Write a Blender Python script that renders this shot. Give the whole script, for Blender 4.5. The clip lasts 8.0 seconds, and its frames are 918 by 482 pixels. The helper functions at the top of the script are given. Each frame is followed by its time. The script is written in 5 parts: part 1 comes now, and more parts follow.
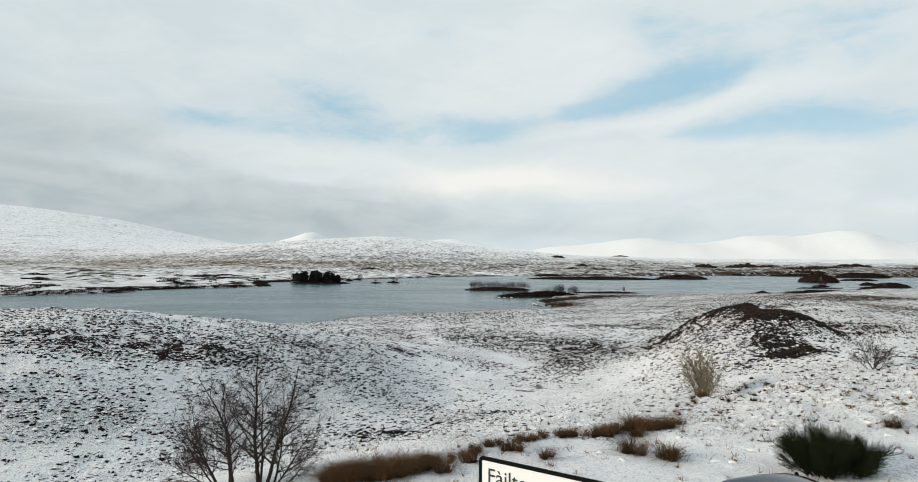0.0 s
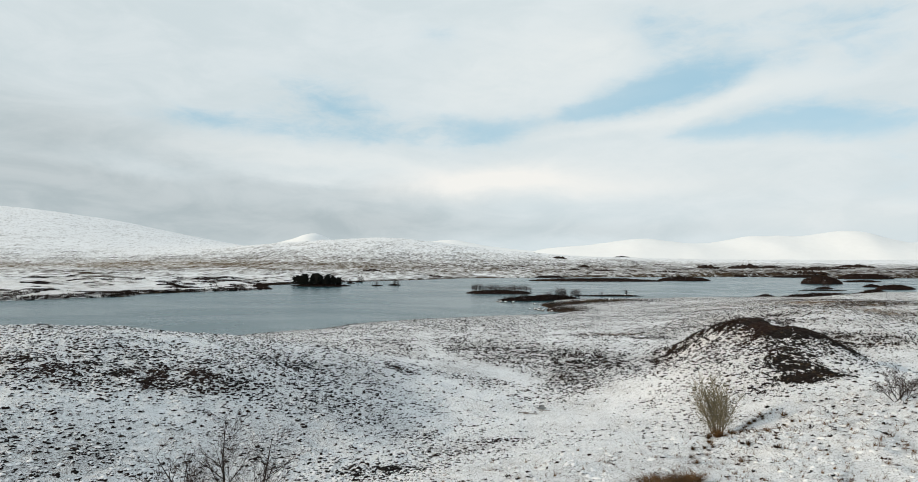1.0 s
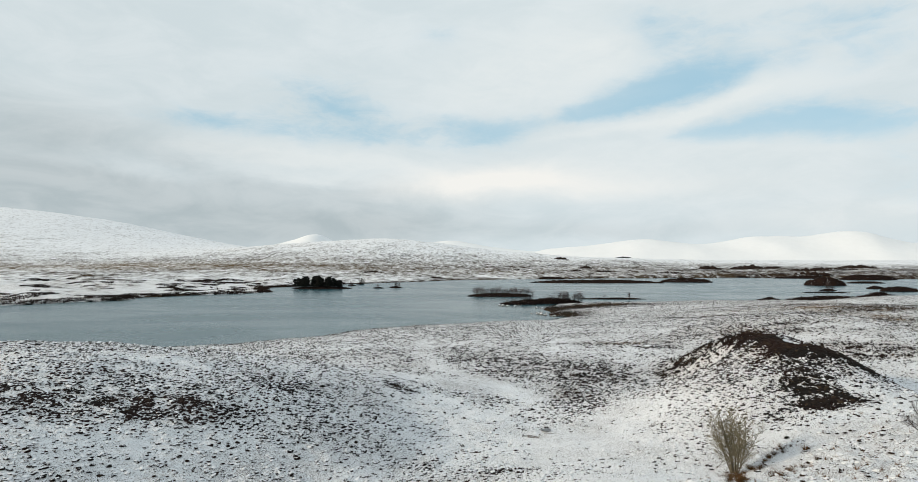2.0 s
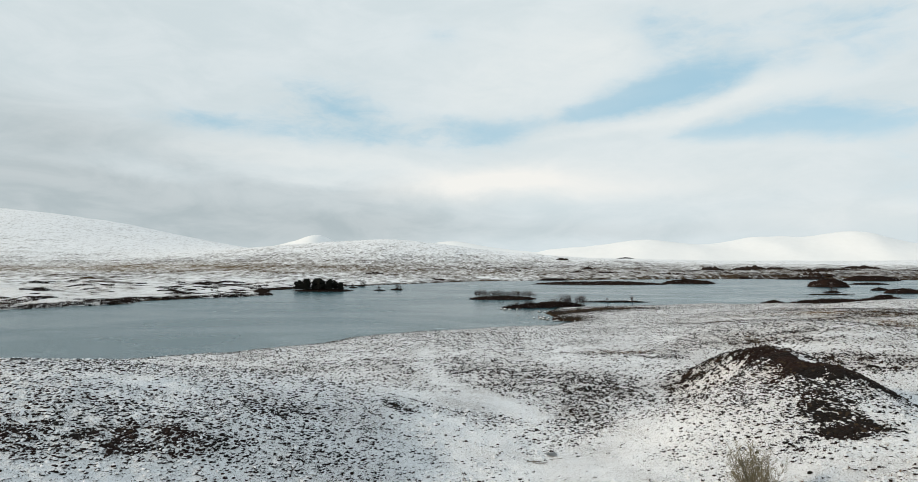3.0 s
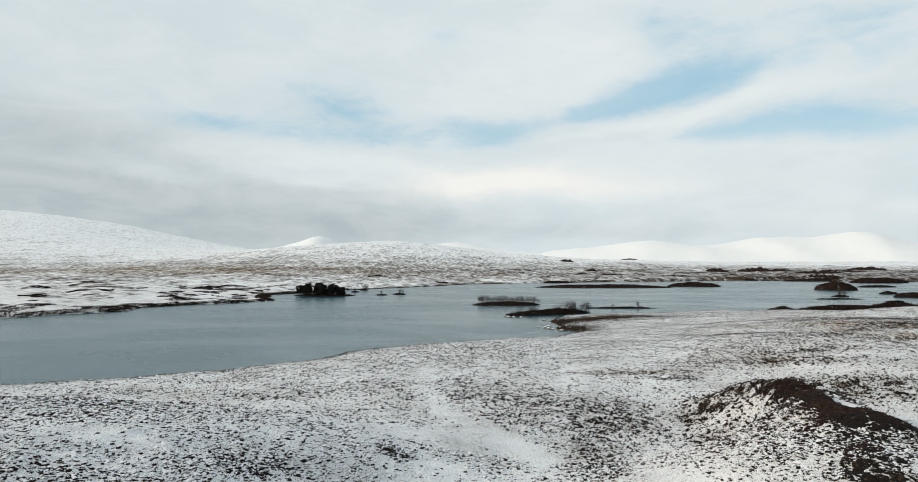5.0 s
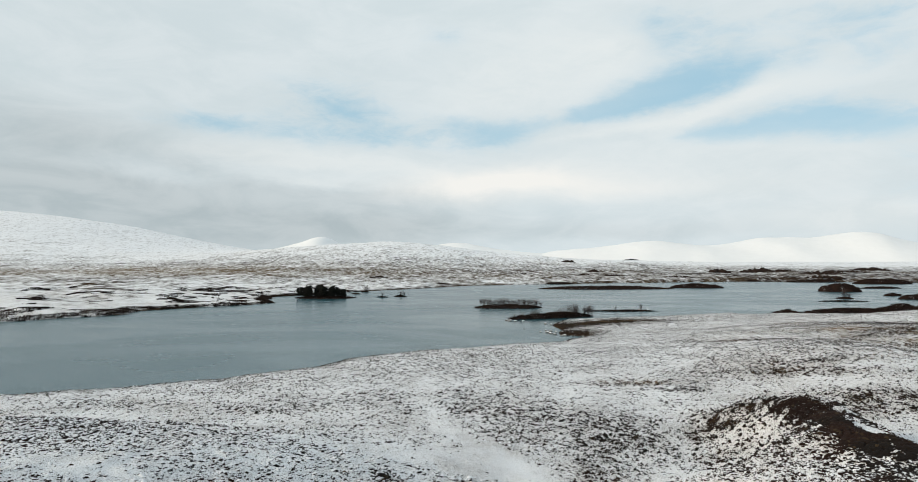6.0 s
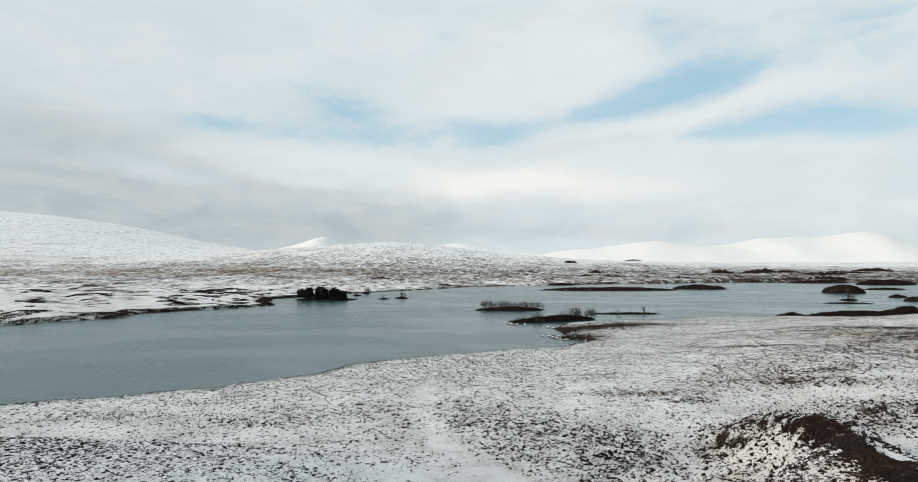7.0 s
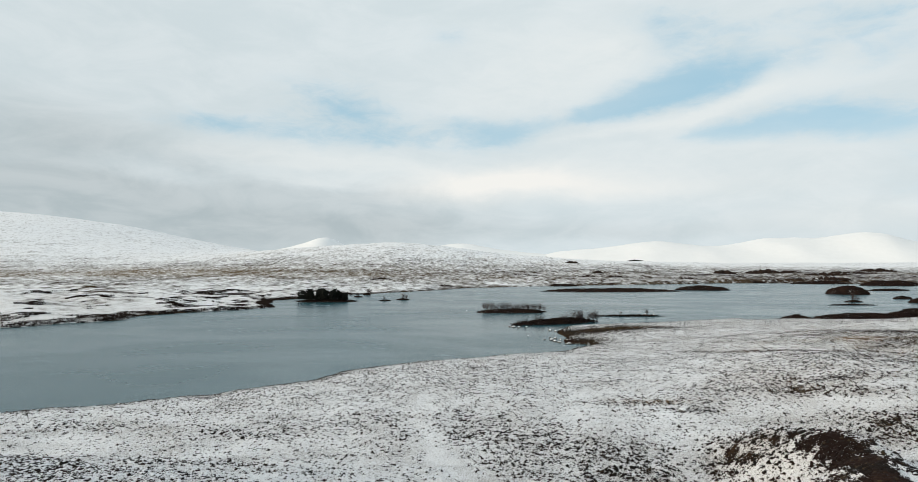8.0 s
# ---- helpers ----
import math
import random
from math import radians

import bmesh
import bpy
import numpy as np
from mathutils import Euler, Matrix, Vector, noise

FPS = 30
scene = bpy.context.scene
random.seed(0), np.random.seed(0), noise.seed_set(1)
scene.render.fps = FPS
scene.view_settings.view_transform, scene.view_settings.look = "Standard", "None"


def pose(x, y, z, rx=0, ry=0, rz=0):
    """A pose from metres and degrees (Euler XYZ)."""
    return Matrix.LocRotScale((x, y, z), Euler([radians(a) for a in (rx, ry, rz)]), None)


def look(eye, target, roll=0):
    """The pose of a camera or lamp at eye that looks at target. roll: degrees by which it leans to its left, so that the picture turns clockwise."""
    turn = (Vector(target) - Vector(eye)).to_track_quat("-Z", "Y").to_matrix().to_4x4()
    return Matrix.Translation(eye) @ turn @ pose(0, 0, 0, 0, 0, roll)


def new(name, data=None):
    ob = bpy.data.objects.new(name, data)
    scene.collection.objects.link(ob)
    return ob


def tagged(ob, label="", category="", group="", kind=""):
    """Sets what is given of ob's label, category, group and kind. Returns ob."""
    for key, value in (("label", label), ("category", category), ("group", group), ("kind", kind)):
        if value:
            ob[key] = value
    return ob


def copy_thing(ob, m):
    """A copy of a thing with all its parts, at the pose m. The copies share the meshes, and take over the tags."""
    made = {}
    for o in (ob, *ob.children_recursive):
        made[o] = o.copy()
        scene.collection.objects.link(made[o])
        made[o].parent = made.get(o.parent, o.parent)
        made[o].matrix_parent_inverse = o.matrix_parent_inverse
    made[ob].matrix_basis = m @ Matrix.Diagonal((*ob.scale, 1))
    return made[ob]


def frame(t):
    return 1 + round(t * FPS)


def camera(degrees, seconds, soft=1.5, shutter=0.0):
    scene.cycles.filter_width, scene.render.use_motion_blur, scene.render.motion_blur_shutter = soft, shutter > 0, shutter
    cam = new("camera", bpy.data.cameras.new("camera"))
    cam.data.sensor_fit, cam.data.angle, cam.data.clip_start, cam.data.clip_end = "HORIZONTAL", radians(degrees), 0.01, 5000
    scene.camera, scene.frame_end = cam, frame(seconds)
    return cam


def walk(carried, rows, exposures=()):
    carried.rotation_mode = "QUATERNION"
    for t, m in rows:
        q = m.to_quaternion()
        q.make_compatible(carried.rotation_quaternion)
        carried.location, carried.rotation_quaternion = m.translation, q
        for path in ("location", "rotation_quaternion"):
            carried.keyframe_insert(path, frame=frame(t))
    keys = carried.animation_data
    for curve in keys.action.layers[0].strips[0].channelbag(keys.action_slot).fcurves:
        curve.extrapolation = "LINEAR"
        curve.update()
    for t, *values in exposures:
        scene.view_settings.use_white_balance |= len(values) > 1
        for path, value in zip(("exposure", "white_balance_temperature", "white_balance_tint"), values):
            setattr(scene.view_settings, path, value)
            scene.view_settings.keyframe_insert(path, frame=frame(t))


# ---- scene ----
cam = camera(75.79, 8.0, soft=0.8)
PATH = [
    (0.0, (1.254, 1.711, 13.775), (-4.543, 101.461, 17.827), 0.521),
    (0.5, (1.278, 2.620, 14.434), (-4.638, 102.361, 18.538), 0.481),
    (1.0, (1.262, 3.516, 15.070), (-4.777, 103.247, 19.223), 0.444),
    (1.5, (1.220, 4.414, 15.692), (-4.944, 104.136, 19.891), 0.410),
    (2.0, (1.163, 5.329, 16.307), (-5.130, 105.041, 20.548), 0.379),
    (2.5, (1.100, 6.270, 16.919), (-5.322, 105.972, 21.201), 0.350),
    (3.0, (1.041, 7.245, 17.533), (-5.513, 106.937, 21.852), 0.324),
    (3.5, (0.992, 8.259, 18.149), (-5.698, 107.940, 22.503), 0.301),
    (4.0, (0.958, 9.314, 18.766), (-5.870, 108.984, 23.152), 0.280),
    (4.5, (0.941, 10.408, 19.382), (-6.026, 110.067, 23.797), 0.262),
    (5.0, (0.943, 11.537, 19.992), (-6.166, 111.185, 24.433), 0.247),
    (5.5, (0.964, 12.696, 20.589), (-6.291, 112.332, 25.054), 0.234),
    (6.0, (1.001, 13.873, 21.166), (-6.401, 113.498, 25.650), 0.224),
    (6.5, (1.051, 15.057, 21.710), (-6.501, 114.670, 26.213), 0.217),
    (7.0, (1.107, 16.232, 22.211), (-6.597, 115.832, 26.728), 0.213),
    (7.5, (1.163, 17.380, 22.652), (-6.697, 116.967, 27.182), 0.211),
    (8.0, (1.208, 18.479, 23.019), (-6.809, 118.054, 27.558), 0.212),
]
walk(cam, [(t, look(eye, target, roll)) for t, eye, target, roll in PATH])

# ---------------------------------------------------------------- light
SUN_TURN, SUN_HEIGHT = -110.0, 17.0   # degrees clockwise from +y, and above the horizon
az, el = radians(SUN_TURN), radians(SUN_HEIGHT)
sun_way = Vector((math.sin(az) * math.cos(el), math.cos(az) * math.cos(el), math.sin(el)))
sun_data = bpy.data.lights.new("sun", "SUN")
sun_data.energy, sun_data.angle, sun_data.color = 2.75, radians(3), (1.0, 0.835, 0.63)
sun = new("sun", sun_data)
sun.matrix_world = look(sun_way * 300, (0, 0, 0))


class Nodes:
    """Short hands for building node trees."""

    def __init__(self, tree):
        self.tree = tree
        tree.nodes.clear()

    def node(self, kind):
        return self.tree.nodes.new(kind)

    def stored(self, name):
        n = self.node("ShaderNodeAttribute")
        n.attribute_name = name
        return n.outputs["Fac"]

    def put(self, socket, value):
        if isinstance(value, bpy.types.NodeSocket):
            self.tree.links.new(value, socket)
        else:
            socket.default_value = value

    def math(self, op, a, b=0.0, c=0.0, clamp=False):
        n = self.node("ShaderNodeMath")
        n.operation, n.use_clamp = op, clamp
        for s, v in zip(n.inputs, (a, b, c)):
            self.put(s, v)
        return n.outputs[0]

    def vec(self, op, a, b=(0, 0, 0), scale=None):
        n = self.node("ShaderNodeVectorMath")
        n.operation = op
        self.put(n.inputs[0], a)
        self.put(n.inputs[1], b)
        if scale is not None:
            self.put(n.inputs["Scale"], scale)
        return n.outputs[1 if op in ("LENGTH", "DOT_PRODUCT") else 0]

    def noise(self, where, scale, detail=4.0, rough=0.55, distortion=0.0):
        n = self.node("ShaderNodeTexNoise")
        self.put(n.inputs["Vector"], where)
        for key, v in (("Scale", scale), ("Detail", detail), ("Roughness", rough), ("Distortion", distortion)):
            n.inputs[key].default_value = v
        return n.outputs["Fac"]

    def mix_value(self, fac, a, b):
        return self.math("ADD", self.math("MULTIPLY", b, fac), self.math("MULTIPLY", a, self.math("SUBTRACT", 1.0, fac)))

    def mix(self, fac, a, b):
        n = self.node("ShaderNodeMix")
        n.data_type = "RGBA"
        self.put(n.inputs[0], fac)
        for s, v in ((n.inputs[6], a), (n.inputs[7], b)):
            self.put(s, v if isinstance(v, bpy.types.NodeSocket) else (*v[:3], 1.0))
        return n.outputs[2]

    def step(self, v, low, high):
        n = self.node("ShaderNodeMapRange")
        n.interpolation_type = "SMOOTHSTEP"
        for s, value in zip(n.inputs, (v, low, high, 0.0, 1.0)):
            self.put(s, value)
        return n.outputs[0]


# ---------------------------------------------------------------- sky
world = bpy.data.worlds.new("winter_sky")
world.use_nodes = True
scene.world = world
W = Nodes(world.node_tree)
way = W.node("ShaderNodeTexCoord").outputs["Generated"]
axes = W.node("ShaderNodeSeparateXYZ")
W.put(axes.inputs[0], way)
turn_deg = W.math("MULTIPLY", W.math("ARCTAN2", axes.outputs[0], axes.outputs[1]), 57.2958)
rise_deg = W.math("MULTIPLY", W.math("ARCSINE", axes.outputs[2]), 57.2958)
# the clouds are drawn out along the horizon: look them up on a low flat layer
flat = W.vec("MULTIPLY", way, (1.0, 1.0, 2.6))
warp_a = W.math("SUBTRACT", W.noise(flat, 5.0, 6.0, 0.62), 0.5)
warp_b = W.math("SUBTRACT", W.noise(W.vec("ADD", flat, (5.2, 1.3, 7.7)), 6.5, 6.0, 0.62), 0.5)
aim = W.node("ShaderNodeCombineXYZ")
W.put(aim.inputs[0], W.math("MULTIPLY_ADD", warp_a, 4.8, turn_deg))
W.put(aim.inputs[1], W.math("MULTIPLY_ADD", warp_b, 2.1, rise_deg))
fine = W.noise(flat, 8.0, 9.0, 0.62, 0.5)
broad = W.noise(flat, 2.1, 4.0, 0.5)


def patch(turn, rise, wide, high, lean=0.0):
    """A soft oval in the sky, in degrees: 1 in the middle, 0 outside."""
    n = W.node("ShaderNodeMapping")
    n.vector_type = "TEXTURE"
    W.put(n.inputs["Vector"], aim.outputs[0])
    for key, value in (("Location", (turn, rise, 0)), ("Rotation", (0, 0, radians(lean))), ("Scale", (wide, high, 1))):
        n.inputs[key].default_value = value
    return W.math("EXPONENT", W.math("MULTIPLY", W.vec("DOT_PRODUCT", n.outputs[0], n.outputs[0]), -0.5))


def total(parts):
    out = 0.0
    for share, p in parts:
        out = W.math("MULTIPLY_ADD", p, share, out)
    return out


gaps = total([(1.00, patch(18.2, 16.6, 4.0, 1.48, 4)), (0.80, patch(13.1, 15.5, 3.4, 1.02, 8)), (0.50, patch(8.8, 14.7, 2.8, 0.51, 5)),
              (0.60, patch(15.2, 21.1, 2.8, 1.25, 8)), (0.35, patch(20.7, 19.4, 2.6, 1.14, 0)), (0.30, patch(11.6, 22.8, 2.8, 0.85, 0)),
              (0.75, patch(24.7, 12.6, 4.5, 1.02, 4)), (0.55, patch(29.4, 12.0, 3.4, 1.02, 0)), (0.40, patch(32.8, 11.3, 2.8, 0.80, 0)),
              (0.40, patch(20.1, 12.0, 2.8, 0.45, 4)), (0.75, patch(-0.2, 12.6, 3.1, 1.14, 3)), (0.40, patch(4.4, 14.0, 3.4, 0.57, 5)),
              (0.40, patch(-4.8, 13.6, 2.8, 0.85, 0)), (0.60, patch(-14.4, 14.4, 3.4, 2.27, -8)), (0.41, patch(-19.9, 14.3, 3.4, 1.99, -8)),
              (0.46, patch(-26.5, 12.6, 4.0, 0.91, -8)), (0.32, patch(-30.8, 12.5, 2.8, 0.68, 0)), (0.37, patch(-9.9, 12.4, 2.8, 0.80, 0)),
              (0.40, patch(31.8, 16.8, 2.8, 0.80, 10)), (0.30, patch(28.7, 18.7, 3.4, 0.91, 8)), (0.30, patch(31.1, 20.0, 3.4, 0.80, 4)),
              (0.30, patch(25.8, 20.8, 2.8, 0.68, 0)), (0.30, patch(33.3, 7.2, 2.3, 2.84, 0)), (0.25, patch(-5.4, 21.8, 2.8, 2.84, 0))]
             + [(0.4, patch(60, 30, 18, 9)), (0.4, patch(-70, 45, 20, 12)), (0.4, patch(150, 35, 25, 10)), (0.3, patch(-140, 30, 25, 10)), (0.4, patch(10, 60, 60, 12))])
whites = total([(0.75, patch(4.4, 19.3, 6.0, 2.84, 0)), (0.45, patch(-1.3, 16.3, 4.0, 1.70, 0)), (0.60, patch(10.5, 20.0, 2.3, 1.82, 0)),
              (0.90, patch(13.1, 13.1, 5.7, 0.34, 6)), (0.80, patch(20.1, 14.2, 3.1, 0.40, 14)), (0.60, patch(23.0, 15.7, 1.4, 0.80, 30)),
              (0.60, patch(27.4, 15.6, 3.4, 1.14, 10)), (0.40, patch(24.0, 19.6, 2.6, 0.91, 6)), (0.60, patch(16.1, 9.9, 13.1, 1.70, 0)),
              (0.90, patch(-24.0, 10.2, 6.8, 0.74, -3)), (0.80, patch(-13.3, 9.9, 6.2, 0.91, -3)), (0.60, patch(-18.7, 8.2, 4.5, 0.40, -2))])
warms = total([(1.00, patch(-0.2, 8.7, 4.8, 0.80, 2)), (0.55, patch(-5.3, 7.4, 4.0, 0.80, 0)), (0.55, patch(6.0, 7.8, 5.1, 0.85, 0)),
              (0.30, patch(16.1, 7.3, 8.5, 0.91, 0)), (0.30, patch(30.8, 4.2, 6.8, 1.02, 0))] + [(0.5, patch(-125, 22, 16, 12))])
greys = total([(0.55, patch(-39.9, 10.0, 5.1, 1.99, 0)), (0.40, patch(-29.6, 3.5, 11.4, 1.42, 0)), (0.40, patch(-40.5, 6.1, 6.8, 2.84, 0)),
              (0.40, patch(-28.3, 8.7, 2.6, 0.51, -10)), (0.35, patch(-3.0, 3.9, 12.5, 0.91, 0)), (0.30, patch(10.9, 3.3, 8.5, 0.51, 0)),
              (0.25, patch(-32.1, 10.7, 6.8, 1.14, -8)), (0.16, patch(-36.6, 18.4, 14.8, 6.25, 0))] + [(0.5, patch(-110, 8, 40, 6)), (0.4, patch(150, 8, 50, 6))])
# the flat-bottomed bank over the hills on the one side
bank = W.math("MULTIPLY", W.step(W.math("MULTIPLY_ADD", warp_b, 3.2, rise_deg), 8.6, 6.9), W.step(W.math("MULTIPLY_ADD", warp_a, 14.0, turn_deg), 4.0, -14.0))
wisps = W.noise(flat, 19.0, 7.0, 0.62, 1.2)
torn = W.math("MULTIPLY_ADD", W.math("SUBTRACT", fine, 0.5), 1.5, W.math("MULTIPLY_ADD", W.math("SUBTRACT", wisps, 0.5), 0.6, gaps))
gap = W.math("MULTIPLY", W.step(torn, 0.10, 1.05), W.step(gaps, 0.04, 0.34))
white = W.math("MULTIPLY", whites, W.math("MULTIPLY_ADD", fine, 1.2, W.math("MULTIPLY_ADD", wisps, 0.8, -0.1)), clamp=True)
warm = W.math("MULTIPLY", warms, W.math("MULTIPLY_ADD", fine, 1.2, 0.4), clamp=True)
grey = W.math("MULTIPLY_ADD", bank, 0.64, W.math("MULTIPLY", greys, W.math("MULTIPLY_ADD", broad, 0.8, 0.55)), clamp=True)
sky = W.node("ShaderNodeTexSky")
sky.sky_type, sky.sun_disc, sky.sun_elevation, sky.sun_rotation = "NISHITA", False, el, az
clear = W.vec("SCALE", sky.outputs[0], scale=0.115)
cloud = W.mix(W.step(fine, 0.30, 0.72), (0.650, 0.735, 0.765), (0.72, 0.79, 0.815))
clear = W.mix(0.7, clear, (0.37, 0.66, 0.82))
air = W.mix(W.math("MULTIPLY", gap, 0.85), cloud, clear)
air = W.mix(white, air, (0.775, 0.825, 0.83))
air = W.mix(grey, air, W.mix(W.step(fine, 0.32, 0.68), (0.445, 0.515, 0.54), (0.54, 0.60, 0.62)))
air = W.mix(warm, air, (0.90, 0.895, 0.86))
back = W.node("ShaderNodeBackground")
W.put(back.inputs[0], air)
back.inputs[1].default_value = 1.0
W.put(W.node("ShaderNodeOutputWorld").inputs[0], back.outputs[0])

# ---------------------------------------------------------------- materials


def surface(name, colour, rough=0.8, metal=0.0, grain=None, bump=0.0, spread=0.25, shine=0.5):
    """A plain material with colour varied at two scales, and fine relief. grain: noise scale per metre."""
    m = bpy.data.materials.new(name)
    m.use_nodes = True
    N = Nodes(m.node_tree)
    b = N.node("ShaderNodeBsdfPrincipled")
    b.inputs["Roughness"].default_value, b.inputs["Metallic"].default_value = rough, metal
    b.inputs["Specular IOR Level"].default_value = shine
    where = N.node("ShaderNodeTexCoord").outputs["Object"]
    if grain:
        n1, n2 = N.noise(where, grain, 5.0), N.noise(where, grain * 0.13, 3.0)
        dark = [c * (1 - spread) for c in colour]
        light = [min(1, c * (1 + spread)) for c in colour]
        N.put(b.inputs["Base Color"], N.mix(N.math("MULTIPLY_ADD", n1, 0.6, N.math("MULTIPLY", n2, 0.4)), dark, light))
        if bump:
            k = N.node("ShaderNodeBump")
            k.inputs["Strength"].default_value, k.inputs["Distance"].default_value = bump, 0.02
            N.put(k.inputs["Height"], n1)
            N.put(b.inputs["Normal"], k.outputs[0])
    else:
        b.inputs["Base Color"].default_value = (*colour, 1)
    N.put(N.node("ShaderNodeOutputMaterial").inputs[0], b.outputs[0])
    return m


def moor_material(name):
    """Snow through which heather and bleached grass show, by the shares stored on the mesh."""
    m = bpy.data.materials.new(name)
    m.use_nodes = True
    N = Nodes(m.node_tree)
    where = N.node("ShaderNodeTexCoord").outputs["Object"]
    cover = N.stored("cover")
    straw = N.stored("straw")
    far = N.stored("broad")
    clumps = N.noise(where, 4.6, 6.0, 0.68, 0.5)
    tufts = N.noise(where, 13.0, 3.0, 0.65)
    slant = N.node("ShaderNodeMapping")
    slant.inputs["Rotation"].default_value = (0, 0, radians(38))
    slant.inputs["Scale"].default_value = (0.11, 0.035, 0.08)
    N.put(slant.inputs["Vector"], where)
    streaks = N.noise(slant.outputs[0], 1.0, 9.0, 0.70, 0.6)
    field = N.noise(where, 0.16, 4.0, 0.55)
    near_n = N.math("MULTIPLY_ADD", tufts, 0.35, N.math("MULTIPLY", clumps, 0.65))
    far_n = N.math("MULTIPLY_ADD", streaks, 0.72, N.math("MULTIPLY", field, 0.28))
    mixed = N.math("ADD", N.math("MULTIPLY", far_n, far), N.math("MULTIPLY", near_n, N.math("SUBTRACT", 1.0, far)))
    limit = N.mix_value(far, N.math("MULTIPLY_ADD", N.step(cover, 0.74, 1.05), -0.19, N.math("MAXIMUM", N.math("MULTIPLY_ADD", cover, -0.42, 0.775), 0.56)), N.math("MULTIPLY_ADD", cover, -0.30, 0.655))
    limit = N.math("ADD", limit, N.math("MULTIPLY", N.math("SUBTRACT", field, 0.5), -0.25))
    soft = N.math("MULTIPLY_ADD", far, 0.06, 0.022)
    soft = N.math("MULTIPLY_ADD", N.math("MULTIPLY", far, far), 0.07, soft)
    bare = N.step(mixed, N.math("SUBTRACT", limit, soft), N.math("ADD", limit, soft))
    heath = N.mix(N.step(field, 0.4, 0.62), (0.015, 0.010, 0.009), (0.024, 0.015, 0.012))
    heath = N.mix(N.step(tufts, 0.5, 0.75), heath, (0.028, 0.020, 0.016))
    grass = N.mix(tufts, (0.16, 0.105, 0.05), (0.34, 0.25, 0.14))
    heath = N.mix(N.math("MULTIPLY", straw, N.step(clumps, 0.3, 0.6), clamp=True), heath, grass)
    snow = N.mix(N.noise(where, 0.5, 4.0), (0.80, 0.82, 0.85), (0.88, 0.885, 0.90))
    # thin snow lets a little of the ground through
    thin = N.math("MULTIPLY", N.step(mixed, N.math("SUBTRACT", limit, 0.27), limit), N.math("MULTIPLY", N.math("MULTIPLY_ADD", straw, 0.35, 0.30), N.math("MULTIPLY_ADD", far, -0.6, 1.0)))
    snow = N.mix(thin, snow, N.mix(straw, (0.20, 0.17, 0.15), (0.42, 0.33, 0.22)))
    # stalks and blades that just break the surface
    stalks = N.noise(where, 17.0, 3.0, 0.7, 0.3)
    pricked = N.math("MULTIPLY", N.step(N.math("MULTIPLY_ADD", field, 0.25, stalks), 0.68, 0.725), N.math("SUBTRACT", 0.85, far), clamp=True)
    snow = N.mix(N.math("MULTIPLY", pricked, N.step(cover, -0.15, 0.12)), snow, N.mix(straw, (0.07, 0.055, 0.048), (0.20, 0.14, 0.085)))
    b = N.node("ShaderNodeBsdfPrincipled")
    N.put(b.inputs["Base Color"], N.mix(bare, snow, heath))
    N.put(b.inputs["Roughness"], N.math("MULTIPLY_ADD", bare, 0.3, 0.62))
    N.put(b.inputs["Specular IOR Level"], N.math("MULTIPLY_ADD", bare, -0.2, 0.2))
    k = N.node("ShaderNodeBump")
    k.inputs["Strength"].default_value, k.inputs["Distance"].default_value = 0.9, 0.19
    N.put(k.inputs["Height"], N.math("MULTIPLY_ADD", clumps, 0.8, N.math("MULTIPLY", tufts, 0.35)))
    # gullies and hags too small for the sheet itself
    hags = N.node("ShaderNodeBump")
    hags.inputs["Strength"].default_value = 0.6
    N.put(hags.inputs["Distance"], N.math("MULTIPLY", far, 5.0))
    N.put(hags.inputs["Height"], streaks)
    N.put(hags.inputs["Normal"], k.outputs[0])
    N.put(b.inputs["Normal"], hags.outputs[0])
    N.put(N.node("ShaderNodeOutputMaterial").inputs[0], b.outputs[0])
    return m


def water_material():
    m = bpy.data.materials.new("cold_lake_water")
    m.use_nodes = True
    N = Nodes(m.node_tree)
    where = N.node("ShaderNodeTexCoord").outputs["Object"]
    b = N.node("ShaderNodeBsdfPrincipled")
    b.inputs["Base Color"].default_value = (0.010, 0.062, 0.079, 1)
    b.inputs["IOR"].default_value = 1.333
    gusts = N.noise(N.vec("MULTIPLY", where, (0.010, 0.022, 1)), 1.0, 6.0, 0.62, 0.9)
    N.put(b.inputs["Roughness"], N.math("MULTIPLY_ADD", N.step(gusts, 0.34, 0.66), 0.07, 0.21))
    k = N.node("ShaderNodeBump")
    k.inputs["Distance"].default_value = 0.05
    N.put(k.inputs["Strength"], N.math("MULTIPLY_ADD", N.step(gusts, 0.34, 0.66), 0.10, 0.26))
    chop = N.noise(N.vec("MULTIPLY", where, (0.7, 1.5, 1)), 1.1, 4.0, 0.6)
    swell = N.noise(N.vec("MULTIPLY", where, (0.16, 0.42, 1)), 1.0, 5.0, 0.65)
    N.put(k.inputs["Height"], N.math("MULTIPLY_ADD", swell, 2.2, chop))
    N.put(b.inputs["Normal"], k.outputs[0])
    N.put(N.node("ShaderNodeOutputMaterial").inputs[0], b.outputs[0])
    return m


